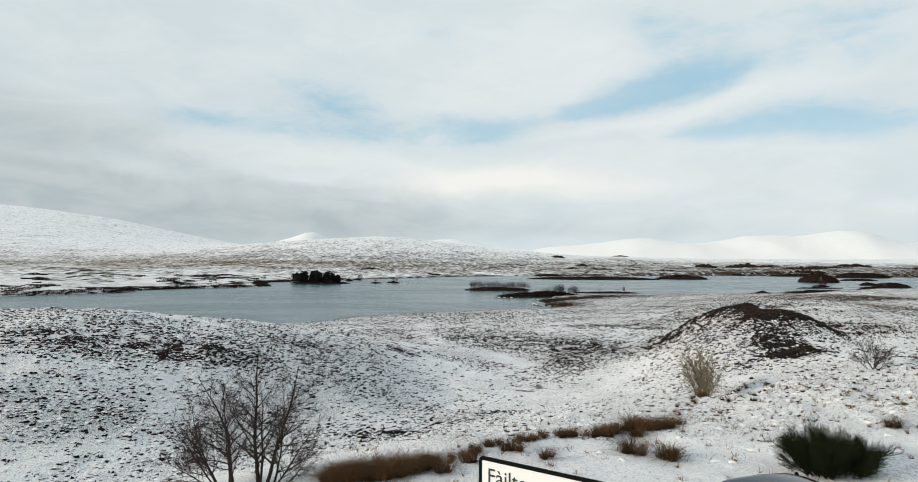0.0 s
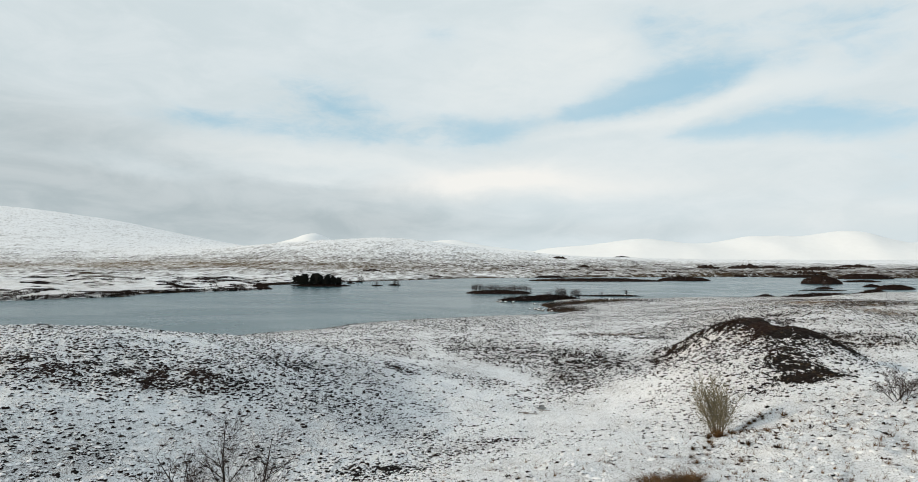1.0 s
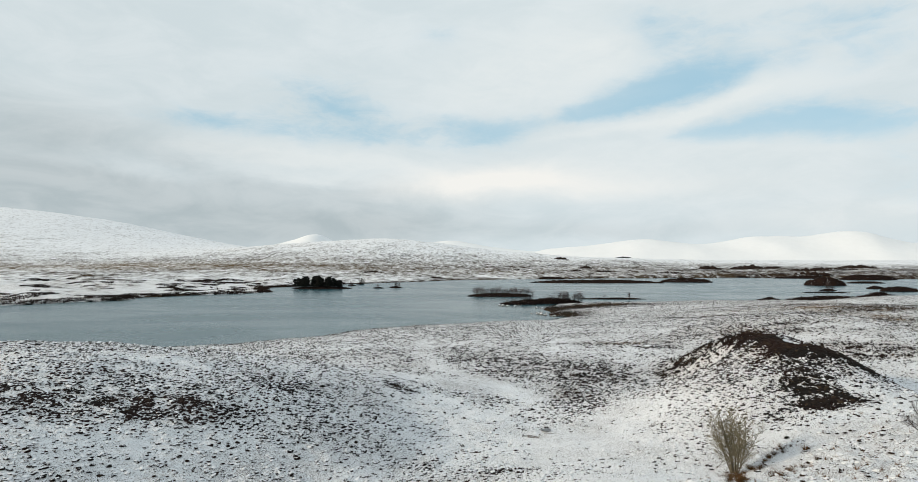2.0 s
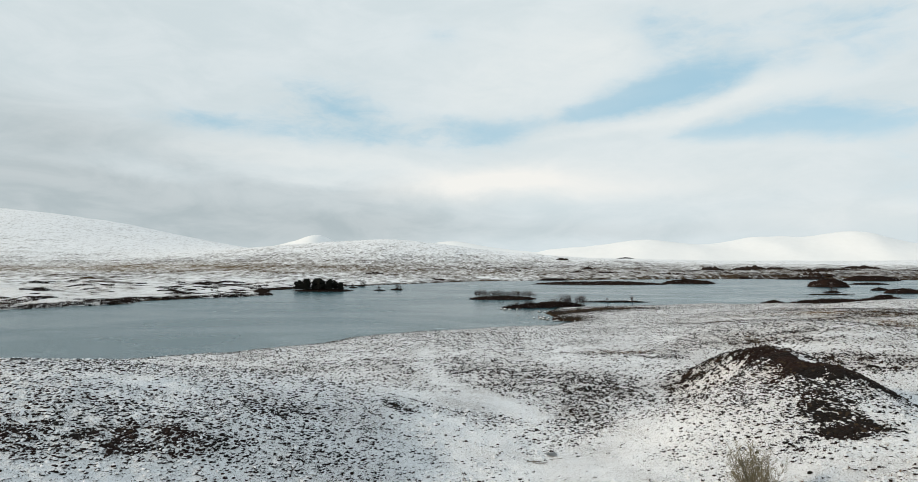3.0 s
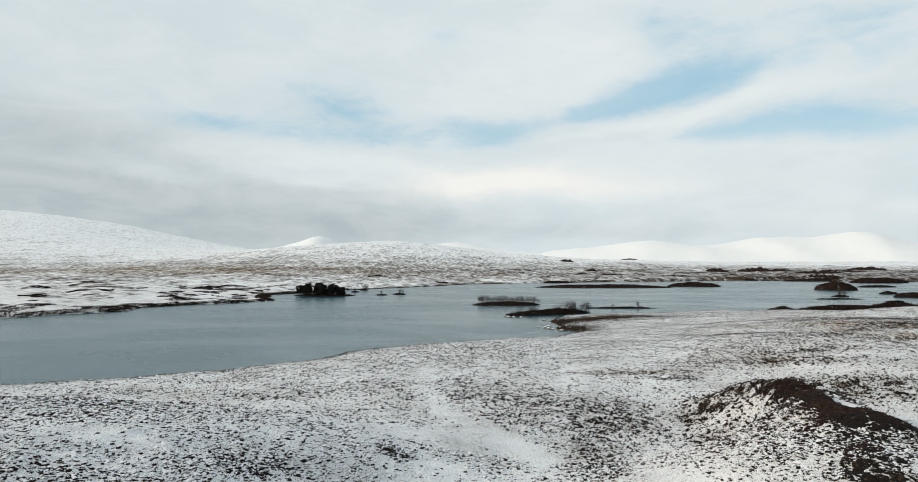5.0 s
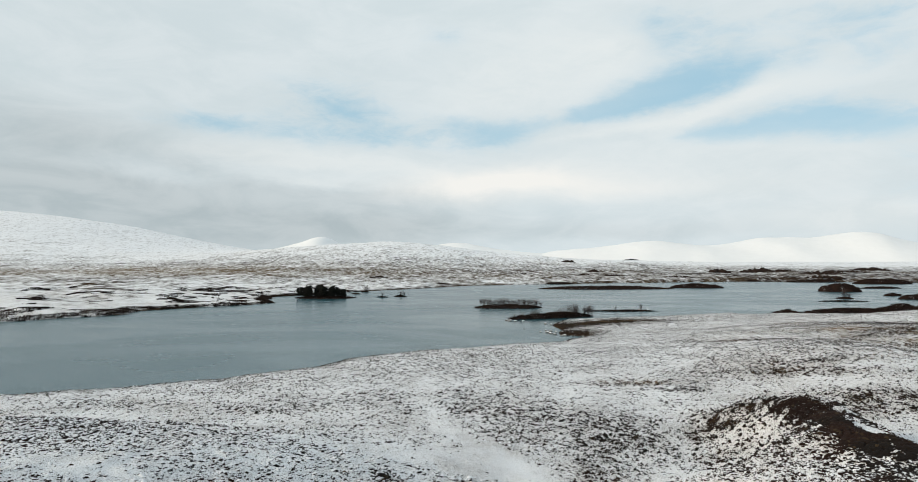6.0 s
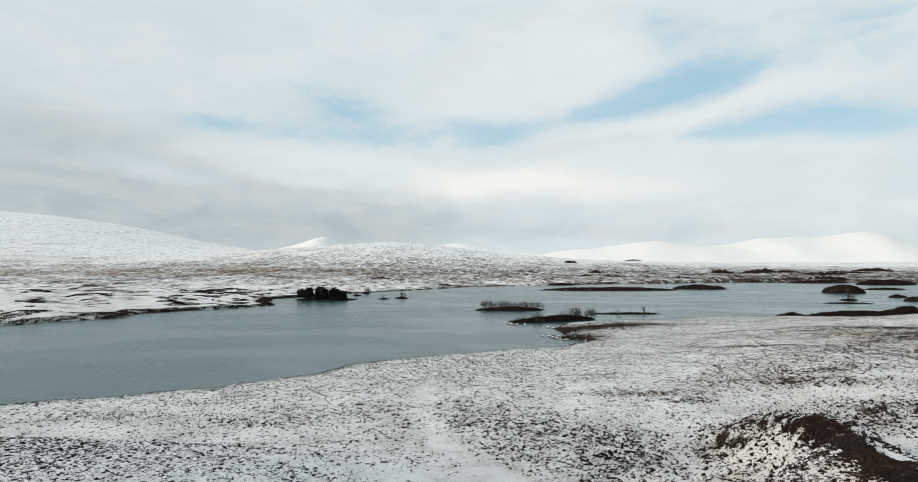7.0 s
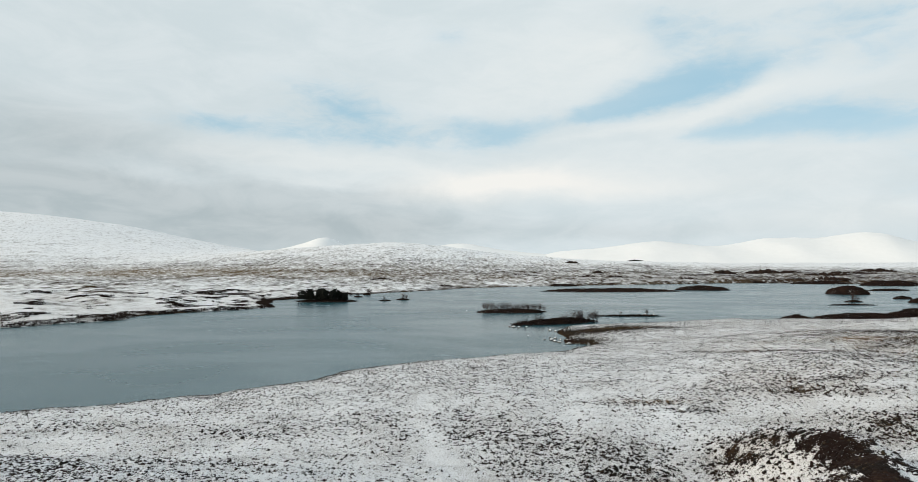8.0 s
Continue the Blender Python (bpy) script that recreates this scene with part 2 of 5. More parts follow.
MOOR = moor_material("snowy_moor")
WATER = water_material()
SNOW = surface("packed_snow", (0.80, 0.81, 0.82), 0.6, grain=0.03, bump=0.2, spread=0.06, shine=0.05)
DRIFT = surface("drifted_snow", (0.79, 0.80, 0.81), 0.65, grain=6, bump=0.5, spread=0.06, shine=0.1)
HEATHER = surface("dark_heather", (0.026, 0.018, 0.015), 0.95, grain=1.2, spread=0.5, shine=0.05)
STRAW = surface("bleached_grass", (0.125, 0.070, 0.033), 0.9, grain=16, spread=0.75, shine=0.05)
OLD_GRASS = surface("dark_old_grass", (0.058, 0.034, 0.018), 0.9, grain=16, spread=0.7, shine=0.05)
BARK = surface("dark_birch_bark", (0.036, 0.029, 0.026), 0.9, grain=9, bump=0.4, spread=0.4, shine=0.05)
TWIG = surface("purple_brown_twigs", (0.055, 0.041, 0.038), 0.9, grain=3, spread=0.35, shine=0.05)
OLIVE_BARK = surface("olive_willow_bark", (0.14, 0.12, 0.08), 0.9, grain=7, bump=0.3, spread=0.35)
OLIVE_TWIG = surface("pale_willow_twigs", (0.20, 0.175, 0.115), 0.9, grain=4, spread=0.3)
NEEDLE = surface("dark_pine_needles", (0.013, 0.014, 0.012), 0.95, grain=0.9, spread=0.5, shine=0.05)
BROOM = surface("dark_green_broom", (0.020, 0.026, 0.012), 0.9, grain=5, spread=0.5, shine=0.05)

# ---------------------------------------------------------------- shape of the land


def lattice(ix, iy, seed):
    h = (ix.astype(np.int64) * 374761393 + iy.astype(np.int64) * 668265263 + seed * 974711) & 0x7FFFFFFF
    h = ((h ^ (h >> 13)) * 1274126177) & 0x7FFFFFFF
    return ((h ^ (h >> 16)) & 0xFFFF) / 65535.0


def waves(x, y, size, seed, octaves=3):
    """Smooth noise from -1 to 1 with features of that size in metres."""
    out, gain, norm = np.zeros(np.shape(x)), 1.0, 0.0
    for k in range(octaves):
        u, v = x / size * 2 ** k + 17.3 * k, y / size * 2 ** k - 9.1 * k
        iu, iv = np.floor(u), np.floor(v)
        fu, fv = u - iu, v - iv
        fu, fv = fu * fu * (3 - 2 * fu), fv * fv * (3 - 2 * fv)
        a, b = lattice(iu, iv, seed + k), lattice(iu + 1, iv, seed + k)
        c, d = lattice(iu, iv + 1, seed + k), lattice(iu + 1, iv + 1, seed + k)
        out += gain * ((a * (1 - fu) + b * fu) * (1 - fv) + (c * (1 - fu) + d * fu) * fv)
        norm += gain
        gain *= 0.5
    return out / norm * 2 - 1


def rise(x, y, cx, cy, a, b, turn=0.0, h=1.0, power=1.25):
    """A rounded rise: centre, half widths along and across, turn in degrees, height."""
    c, s = math.cos(radians(turn)), math.sin(radians(turn))
    u, v = ((x - cx) * c + (y - cy) * s) / a, (-(x - cx) * s + (y - cy) * c) / b
    return h * np.exp(-0.5 * np.minimum(u * u + v * v, 400) ** power)


def inland(x, y, line):
    """Distance from a closed line, positive inside it."""
    best, within = np.full(np.shape(x), 1e9), np.zeros(np.shape(x), bool)
    for (ax, ay), (bx, by) in zip(line, line[1:] + line[:1]):
        dx, dy = bx - ax, by - ay
        k = np.clip(((x - ax) * dx + (y - ay) * dy) / (dx * dx + dy * dy), 0, 1)
        d = np.hypot(x - ax - k * dx, y - ay - k * dy)
        best = np.minimum(d, best)
        if dy:
            within ^= ((ay > y) != (by > y)) & (x < ax + (y - ay) * dx / dy)
    return np.where(within, best, -best)


NEAR_SHORE = [(-9000, -300), (-400, 75), (-140, 100), (-77, 105), (-66, 111), (-59, 116), (-52, 120), (-45, 128), (-39, 134), (-33, 147), (-22, 159), (-8, 168), (3, 175), (16, 181), (23, 192), (28, 200), (19, 203), (21, 215),
              (19, 231), (25, 254), (52, 266), (70, 276), (96, 292), (107, 298), (109, 288), (124, 296), (140, 295), (186, 304), (240, 330), (420, 360), (9000, 420), (9000, -3000), (-9000, -3000)]
FAR_SHORE = [(9000, 9000), (9000, 1250), (900, 1180), (640, 1010), (473, 1060), (330, 980), (267, 935), (120, 837), (36, 767), (-42, 692), (-73, 617), (-90, 580), (-110, 545), (-127, 505), (-136, 470), (-150, 440), (-160, 415), (-152, 396),
             (-146, 376), (-131, 351), (-147, 320), (-161, 297), (-174, 284), (-164, 261), (-177, 241), (-184, 226), (-191, 212), (-240, 200), (-9000, 150), (-9000, 9000)]


def near_land(x, y):
    """Height of the near side, up from the lake at 0: bank, moor, lay-by, hills."""
    s = inland(x, y, NEAR_SHORE) + 1.4 * waves(x, y, 7, 11) + 0.5 * waves(x, y, 2, 12)
    inner = np.maximum(s, 0)
    z = 0.6 * (1 - np.exp(-inner / 1.2)) + 2.5 * (1 - np.exp(-inner / 23))
    edge = (y - 29.4) - 0.74 * x + 0.0018 * np.maximum(x, 0) ** 2
    z = z + 6.1 / (1 + np.exp(np.clip(edge / 6.0, -40, 40)))
    z += rise(x, y, -28.8, 33.1, 18, 9.4, 51, 5.8) + rise(x, y, -45.8, 53.8, 28.7, 11, 16.3, 6.0) + rise(x, y, -12.9, 42.6, 5.5, 4.5, 0, 1.0, 1.0) + rise(x, y, -29, 43.4, 4.8, 5.3, 0, 1.25, 1.0)
    z += rise(x, y, 22.9, 56.1, 7.3, 6.8, 58, 4.05) + rise(x, y, 28.5, 71.8, 4.0, 11.5, -2, 5.25) + rise(x, y, 36.4, 67.5, 7.1, 3.3, -20, 1.7) + rise(x, y, 20.7, 44.9, 5.7, 5.5, 0, 0.9, 1.0)
    z += rise(x, y, 24.1, 60.2, 2.3, 2.6, 0, 1.1, 1.0) + rise(x, y, 27.4, 54.3, 1.8, 1.8, 0, 0.7, 1.0) + 0.22 * rise(x, y, 25, 59, 9, 11, 0, 1.0, 2.0) * waves(x, y, 2.2, 26, 2)
    z += rise(x, y, 27.2, 58.0, 0.9, 2.2, 30, -0.35, 1.0) + rise(x, y, 62.5, 121.5, 15.5, 27.3, -11.4, 4.3) + rise(x, y, 105, 185, 30, 20, 20, 2.5) + rise(x, y, 170, 250, 40, 14, 25, 3)
    z += rise(x, y, 13.2, 36.4, 3.0, 3.0, 0, -0.85, 1.0) + rise(x, y, 9.2, 25.8, 2.8, 1.8, 50, -0.5, 1.0)
    rough = np.clip(inner / 12, 0, 1)
    z += rough * (0.30 * waves(x, y, 14, 21) + 0.16 * waves(x, y, 4.5, 22) + 0.09 * waves(x, y, 1.4, 23, 2))
    tussocks = rise(x, y, 19, 28, 13, 9, 35, 1.0, 2.0)
    z += tussocks * 0.34 * np.clip(waves(x, y, 0.85, 24, 2) + 0.05, 0, 1) + 0.10 * rough * np.clip(waves(x, y, 0.7, 25, 2) + 0.1, 0, 1)
    return np.where(s > 0, z, -0.25 * np.minimum(-s, 8)), s


def far_land(x, y):
    """Height of the far side: low banks and knolls, the open moor and the hills beyond."""
    s = inland(x, y, FAR_SHORE) + 4.0 * waves(x, y, 24, 31) + 1.6 * waves(x, y, 7, 32)
    inner = np.maximum(s, 0)
    z = 0.7 * (1 - np.exp(-inner / 2)) + 3.0 * (1 - np.exp(-inner / 60))
    knolls = np.clip(inner / 25, 0, 1)
    z += knolls * (2.6 * waves(x, y, 42, 41) + 2.0 * waves(x, y, 17, 42))
    z += rise(x, y, -342, 480, 20, 14, 0, 3.2) + rise(x, y, -430, 560, 30, 18, 0, 4.0) + rise(x, y, -285, 432, 26, 9, 8, 1.8)
    z += 35 * np.clip((y - 750) / 1500, 0, 1) ** 1.3
    z += rise(x, y, -457, 1980, 252, 400, 0, 79, 1.0) + rise(x, y, -2455, 2450, 715, 700, 0, 222, 1.0) + rise(x, y, 20, 1980, 300, 350, 0, 22, 1.0)
    z += rise(x, y, 2712, 2600, 1240, 600, 0, 17, 1.0) + rise(x, y, -1584, 2300, 406, 450, 0, 44, 1.0) + rise(x, y, -487, 1980, 143, 350, 0, -17, 1.0)
    z += np.clip((y - 700) / 800, 0, 1) * (3.0 * waves(x, y, 420, 43) + 2.6 * waves(x, y, 130, 44))
    return np.where(s > 0, z, -0.25 * np.minimum(-s, 8)), s


def land(x, y):
    x, y = np.asarray(x, float), np.asarray(y, float)
    za, sa = near_land(x, y)
    zb, sb = far_land(x, y)
    return np.maximum(za, zb), sa, sb


def ground_z(x, y):
    return float(land(np.array([x]), np.array([y]))[0][0])


# where heather stands thick (centre, half widths, turn, share) and where the snow lies clean
THICK_HILL = [(-23, 36.3, 6, 1.3, 15, 0.20), (-19, 38.4, 4, 1.2, 20, 0.19), (-27, 36, 4, 1.5, 10, 0.18), (-16.5, 39.8, 3, 1.3, 25, 0.16), (-20.5, 41.5, 5, 1.0, 15, 0.12), (-15.5, 47, 2.5, 2, 30, 0.14), (-13.8, 49.5, 2.5, 2, 0, 0.2),
              (-9.5, 43, 2.5, 2.5, 30, 0.12), (-7.3, 57.7, 0.9, 0.7, 0, 0.6), (-20.8, 28, 3, 1.2, 15, 0.12), (-17.5, 30, 1.0, 0.7, 0, 0.15), (-28, 43, 7, 2.5, 15, 0.10), (-22, 33.5, 7, 2.5, 12, 0.06)]
THICK_HOLLOW = [(-3.4, 33.4, 2.0, 0.7, 10, 0.30), (-4.8, 34.1, 1.5, 0.6, 10, 0.25), (-1.6, 38.3, 1.2, 0.8, 10, 0.2), (0.8, 41.5, 1.0, 0.6, 0, 0.25), (2.4, 41.5, 1.0, 0.6, 0, 0.32), (-3.5, 41.7, 1.0, 0.6, 0, 0.2)]
THICK_FIELD = [(6, 80, 6, 8, -20, 0.16), (10.5, 74, 4, 9, -15, 0.12), (8.5, 62, 2.2, 5, -10, 0.22), (-3, 93, 5, 5, 0, 0.12), (3, 90, 6, 6, 0, 0.10), (15, 82, 4, 5, 0, 0.15), (17, 79, 3, 4, 0, 0.12), (23, 109, 5, 1.5, 0, 0.22),
               (28, 104, 2.6, 1.0, -8, 0.5), (-12, 96, 5, 4, 0, 0.08), (-19, 96, 6, 4, 0, 0.08), (-30, 92, 5, 2, 0, 0.12), (-40, 92, 12, 3, 0, 0.06), (-33, 62, 12, 5, 10, 0.10), (-20, 70, 9, 4, 10, 0.09),
               (-31.6, 88.3, 3, 1.2, 0, 0.22), (-52, 91, 5, 1.5, 0, 0.14), (-17, 84, 8, 4, 0, 0.09), (0.5, 91.5, 3, 2, 0, 0.10)]
THICK_MOUND = [(26.6, 70, 1.5, 8, 5, 0.55), (27.6, 67, 1.5, 4, 0, 0.5), (25.3, 60, 1.2, 3.2, 5, 0.52), (25, 57, 1.0, 1.4, 0, 0.5), (27.4, 54.2, 2.0, 0.7, -20, 0.55), (29, 52.5, 2.0, 0.8, -35, 0.45), (24.5, 82, 2.0, 6, 0, 0.30),
               (22.3, 75, 1.6, 6, -5, 0.20), (18.8, 69, 1.2, 4, 0, 0.20), (24.6, 53.6, 1.0, 1.6, 0, 0.25), (23.2, 49.5, 1.2, 2.0, 0, 0.3), (22.6, 46, 1.2, 1.4, 10, 0.5), (22.8, 44.5, 1.5, 0.7, 10, 0.5), (19.9, 44, 1.2, 0.6, 10, 0.5),
               (22, 52, 4, 6, 0, 0.13), (22.5, 62, 2.5, 5, 0, 0.18), (21, 68, 3, 5, 0, 0.08)]
THICK_PLAIN = [(49, 91, 8, 3, -15, 0.38), (45, 88, 5, 2, 0, 0.25), (57, 161, 10, 1.3, -30, 0.6), (46, 109, 5, 1.6, -40, 0.45), (97, 158, 9, 4, 0, 0.35), (90, 177, 10, 2.5, 10, 0.3), (105, 172, 20, 2, 25, 0.2), (120, 200, 30, 6, 20, 0.25), (75, 140, 12, 6, 20, 0.06),
               (110, 176, 18, 6, 10, 0.2), (85, 205, 25, 2, 12, 0.2), (46.2, 113.5, 4, 2.2, -10, 0.30), (52, 113, 3, 1.5, 0, 0.20), (50, 94.5, 6, 2, -10, 0.22), (92, 168, 9, 2.5, 20, 0.30), (74, 156.5, 7, 1.2, 20, 0.30), (104, 178, 10, 2.5, 15, 0.25), (40, 118, 10, 5, 10, 0.06), (60, 130, 18, 9, 20, 0.06),
               (30, 226, 13, 7, 8, 0.85), (23.5, 203, 6, 3.2, 8, 0.8), (46, 230, 12, 3, 8, 0.4)]
THICK = THICK_HILL + THICK_HOLLOW + THICK_FIELD + THICK_MOUND + THICK_PLAIN
CLEAN = [(-7, 86, 1.2, 7, 14, 0.18), (-3.2, 76, 1.2, 5, 29, 0.18), (0.8, 68.5, 1.3, 5, 27, 0.18), (4, 62, 1.6, 4.5, 24, 0.17), (-11, 108, 1.5, 10, 8, 0.14), (-3, 60, 5, 8, 25, 0.08), (2, 50, 6, 6, 20, 0.10), (12, 57, 2.0, 5, -15, 0.14),
         (19.5, 77, 1.0, 5, -10, 0.14), (27.2, 58.0, 0.6, 1.6, 30, 1.0), (6, 33, 5, 3, 38, 0.22), (9, 45, 5, 3.5, 20, 0.12), (4, 15, 14, 4, 0, 0.5), (-24, 46.5, 6, 2.5, 15, 0.12), (22, 120, 12, 3, 30, 0.12), (80, 160, 25, 4, 15, 0.12), (60, 72, 14, 5, 20, 0.12)]


def shares(x, y, sa, sb):
    """Share of heather, of straw among it, and of broad far-off pattern, for places on the land."""
    near = sa > -2
    cover = 0.235 + 0.07 * waves(x, y, 6, 51) + 0.05 * waves(x, y, 30, 52)
    for cx, cy, a, b, turn, h in THICK:
        cover = cover + rise(x, y, cx, cy, a, b, turn, h, 1.0)
    for cx, cy, a, b, turn, h in CLEAN:
        cover = cover - rise(x, y, cx, cy, a, b, turn, h, 1.0)
    cover = cover + np.clip((cover - 0.34) / 0.3, 0, 1) * (0.50 * waves(x, y, 1.0, 58, 2) - 0.03)
    cover = cover + 0.7 * np.exp(-np.abs(sa) / 1.6) + 0.035 * np.clip((y - 50) / 20, 0, 1) + 0.075 * np.clip((y - 92) / 20, 0, 1)
    reach = np.clip((y - 700) / 700, 0, 1)
    height = np.clip((y - 1350) / 600, 0, 1)
    away = 0.29 + 0.08 * np.exp(-((y - 420) / 260) ** 2) + 0.85 * np.exp(-np.maximum(sb, 0) / 5) * np.clip(0.75 + waves(x, y, 45, 53), 0, 1.3) + 0.26 * waves(x, y, 60, 54) + 0.22 * waves(x, y, 20, 57)
    # far hills: snowier, and heather thinned further to paint in pale haze
    away = away + 0.12 * np.exp(-((y - 1000) / 350) ** 2) - 0.36 * height
    cover = np.where(near, cover, away)
    straw = np.where(near, 0.06 + 0.2 * waves(x, y, 20, 55) + 0.25 * np.clip((x - 15) / 60, 0, 1), 0.15 + 0.15 * waves(x, y, 120, 56))
    straw = straw - rise(x, y, 25, 57, 9, 12, 0, 0.35, 1.5)
    straw = straw + 0.10 * rise(x, y, 90, 165, 25, 10, 15, 1.0, 1.0) + 0.35 * rise(x, y, 90, 178, 9, 3, 10, 1.0, 1.0) + 0.3 * rise(x, y, 100, 158, 8, 4, 0, 1.0, 1.0) + 0.5 * rise(x, y, 22, 110, 6, 1.8, 0, 1.0, 1.0) + 0.22 * rise(x, y, 36, 232, 14, 5, 8, 1.0, 1.0) + 0.25 * waves(x, y, 3, 59, 2) * np.clip((x - 30) / 40, 0, 1) + 0.55 * rise(x, y, -620, 1010, 360, 150, 0, 1.0, 1.0)
    cover = cover + 0.26 * rise(x, y, -620, 1010, 380, 170, 0, 1.0, 1.0) + 0.6 * (rise(x, y, -342, 480, 18, 7, 0, 1.0, 1.0) + rise(x, y, -430, 560, 26, 8, 0, 1.0, 1.0) + rise(x, y, -285, 430, 22, 4, 8, 1.0, 1.0)) + 0.42 * rise(x, y, 900, 1300, 700, 420, 0, 1.0, 1.0)
    broad = np.clip((np.hypot(x, y) - 230) / 450, 0, 1)
    return np.clip(cover, 0, 1), np.clip(straw, 0, 1), broad


def mesh_from(name, verts, faces, material, smooth=True):
    """A mesh from arrays of corners and of faces that all have as many corners."""
    me = bpy.data.meshes.new(name)
    verts, faces = np.asarray(verts, np.float32), np.asarray(faces, np.int32)
    n = faces.shape[1]
    me.vertices.add(len(verts))
    me.vertices.foreach_set("co", verts.ravel())
    me.loops.add(faces.size)
    me.loops.foreach_set("vertex_index", faces.ravel())
    me.polygons.add(len(faces))
    me.polygons.foreach_set("loop_start", np.arange(0, faces.size, n, dtype=np.int32))
    me.polygons.foreach_set("use_smooth", np.full(len(faces), smooth))
    me.materials.append(material)
    me.update(calc_edges=True)
    return me


def store(me, name, values):
    me.attributes.new(name, "FLOAT", "POINT").data.foreach_set("value", np.asarray(values, np.float32).ravel())


def grid_faces(nx, ny):
    i = np.arange(nx * ny).reshape(ny, nx)
    return np.stack([i[:-1, :-1], i[:-1, 1:], i[1:, 1:], i[1:, :-1]], -1).reshape(-1, 4)


def spaced(low, fine_low, fine_high, high, step, growth):
    """Places along an axis: even in the middle stretch, wider and wider outside it."""
    mid = np.arange(fine_low, fine_high, step)
    def out(reach):
        n = int(math.log(1 + reach * growth / step) / math.log(1 + growth)) + 1
        steps = np.cumsum(step * (1 + growth) ** np.arange(1, n + 1))
        return steps * (reach / steps[-1])
    return np.concatenate([(fine_low - out(fine_low - low))[::-1], mid, mid[-1] + out(high - mid[-1])])


xs = spaced(-4800, -26, 30, 4800, 0.32, 0.030)
ys = spaced(-400, 11, 60, 4700, 0.30, 0.022)
GX, GY = np.meshgrid(xs, ys)
GZ, SA, SB = land(GX, GY)
me = mesh_from("ground", np.stack([GX, GY, GZ], -1).reshape(-1, 3), grid_faces(len(xs), len(ys)), MOOR)
for key, values in zip(("cover", "straw", "broad"), shares(GX, GY, SA, SB)):
    store(me, key, values)
ground = tagged(new("ground", me), "snow-covered moorland with dark heather showing through", "ground", kind="structure")

# the lake, one sheet at height 0
wx, wy = np.linspace(-1500, 1500, 60), np.linspace(60, 1000, 40)
WX, WY = np.meshgrid(wx, wy)
lake = new("water", mesh_from("water", np.stack([WX, WY, 0 * WX], -1).reshape(-1, 3), grid_faces(60, 40), WATER))
tagged(lake, "cold grey-blue lake with light ripples", "lake", kind="structure")


# ---------------------------------------------------------------- distant mountains
def mountain(name, label, x0, x1, y0, y1, tops, step=22.0, base=10.0):
    mx, my = np.meshgrid(np.arange(x0, x1, step), np.arange(y0, y1, step))
    z = np.full(mx.shape, base - 30.0)
    for cx, cy, a, b, turn, h in tops:
        z = z + rise(mx, my, cx, cy, a, b, turn, h, 1.0)
    z += 13 * waves(mx, my, 240, 61, 4) * np.clip((z - base) / 60, 0, 1)
    me = mesh_from(name, np.stack([mx, my, z], -1).reshape(-1, 3), grid_faces(mx.shape[1], mx.shape[0]), SNOW)
    return tagged(new(name, me), label, "mountain", group="snowy mountains on the horizon", kind="structure")


mountain("mountain", "small white snow-covered peak behind a moorland hill", -2300, -100, 3300, 4200, [(-1121, 3700, 90, 200, 0, 61), (-1241, 3700, 306, 300, 0, 185)])
mountain("mountain", "low white snow-covered ridge on the horizon", -2200, 1500, 3300, 4200, [(-281, 3750, 179, 200, 0, 51), (-531, 3750, 401, 300, 0, 131), (293, 3750, 376, 300, 0, 116)])
mountain("mountain", "broad white snow-covered mountain range on the horizon", -700, 3400, 3000, 4000,
         [(383, 3700, 320, 260, 0, 141), (894, 3650, 221, 230, 0, 109), (1311, 3700, 320, 300, 0, 120), (1699, 3720, 239, 230, 0, 118), (2206, 3700, 438, 300, 0, 102), (2131, 3700, 164, 250, 0, 115), (2662, 3700, 303, 280, 0, 122)])


# ---------------------------------------------------------------- helpers for things
def joined(pieces):
    """One array of corners and one of faces from several."""
    verts, faces, n = [], [], 0
    for v, f in pieces:
        verts.append(v)
        faces.append(f + n)
        n += len(v)
    return np.concatenate(verts), np.concatenate(faces)


def part(name, bm, material, parent, label=""):
    """Links a bmesh as one mesh under a thing or a part."""
    me = bpy.data.meshes.new(name)
    bm.to_mesh(me)
    bm.free()
    me.materials.append(material)
    ob = new(name, me)
    ob.parent = parent
    return tagged(ob, label)


def mesh_part(name, verts, faces, material, parent, label="", smooth=False):
    ob = new(name, mesh_from(name, verts, faces, material, smooth))
    ob.parent = parent
    return tagged(ob, label)


def thing(name, label, category, at, group="", turn=0.0):
    ob = new(name)
    ob.matrix_basis = pose(*at, 0, 0, turn)
    return tagged(ob, label, category, group)


def box(bm, x0, x1, y0, y1, z0, z1, bevel=0.0):
    made = bmesh.ops.create_cube(bm, size=1.0, matrix=Matrix.LocRotScale(((x0 + x1) / 2, (y0 + y1) / 2, (z0 + z1) / 2), None, (x1 - x0, y1 - y0, z1 - z0)))
    if bevel:
        edges = list({e for v in made["verts"] for e in v.link_edges})
        bmesh.ops.bevel(bm, geom=edges, offset=bevel, segments=2, affect="EDGES", profile=0.5)
    return bm


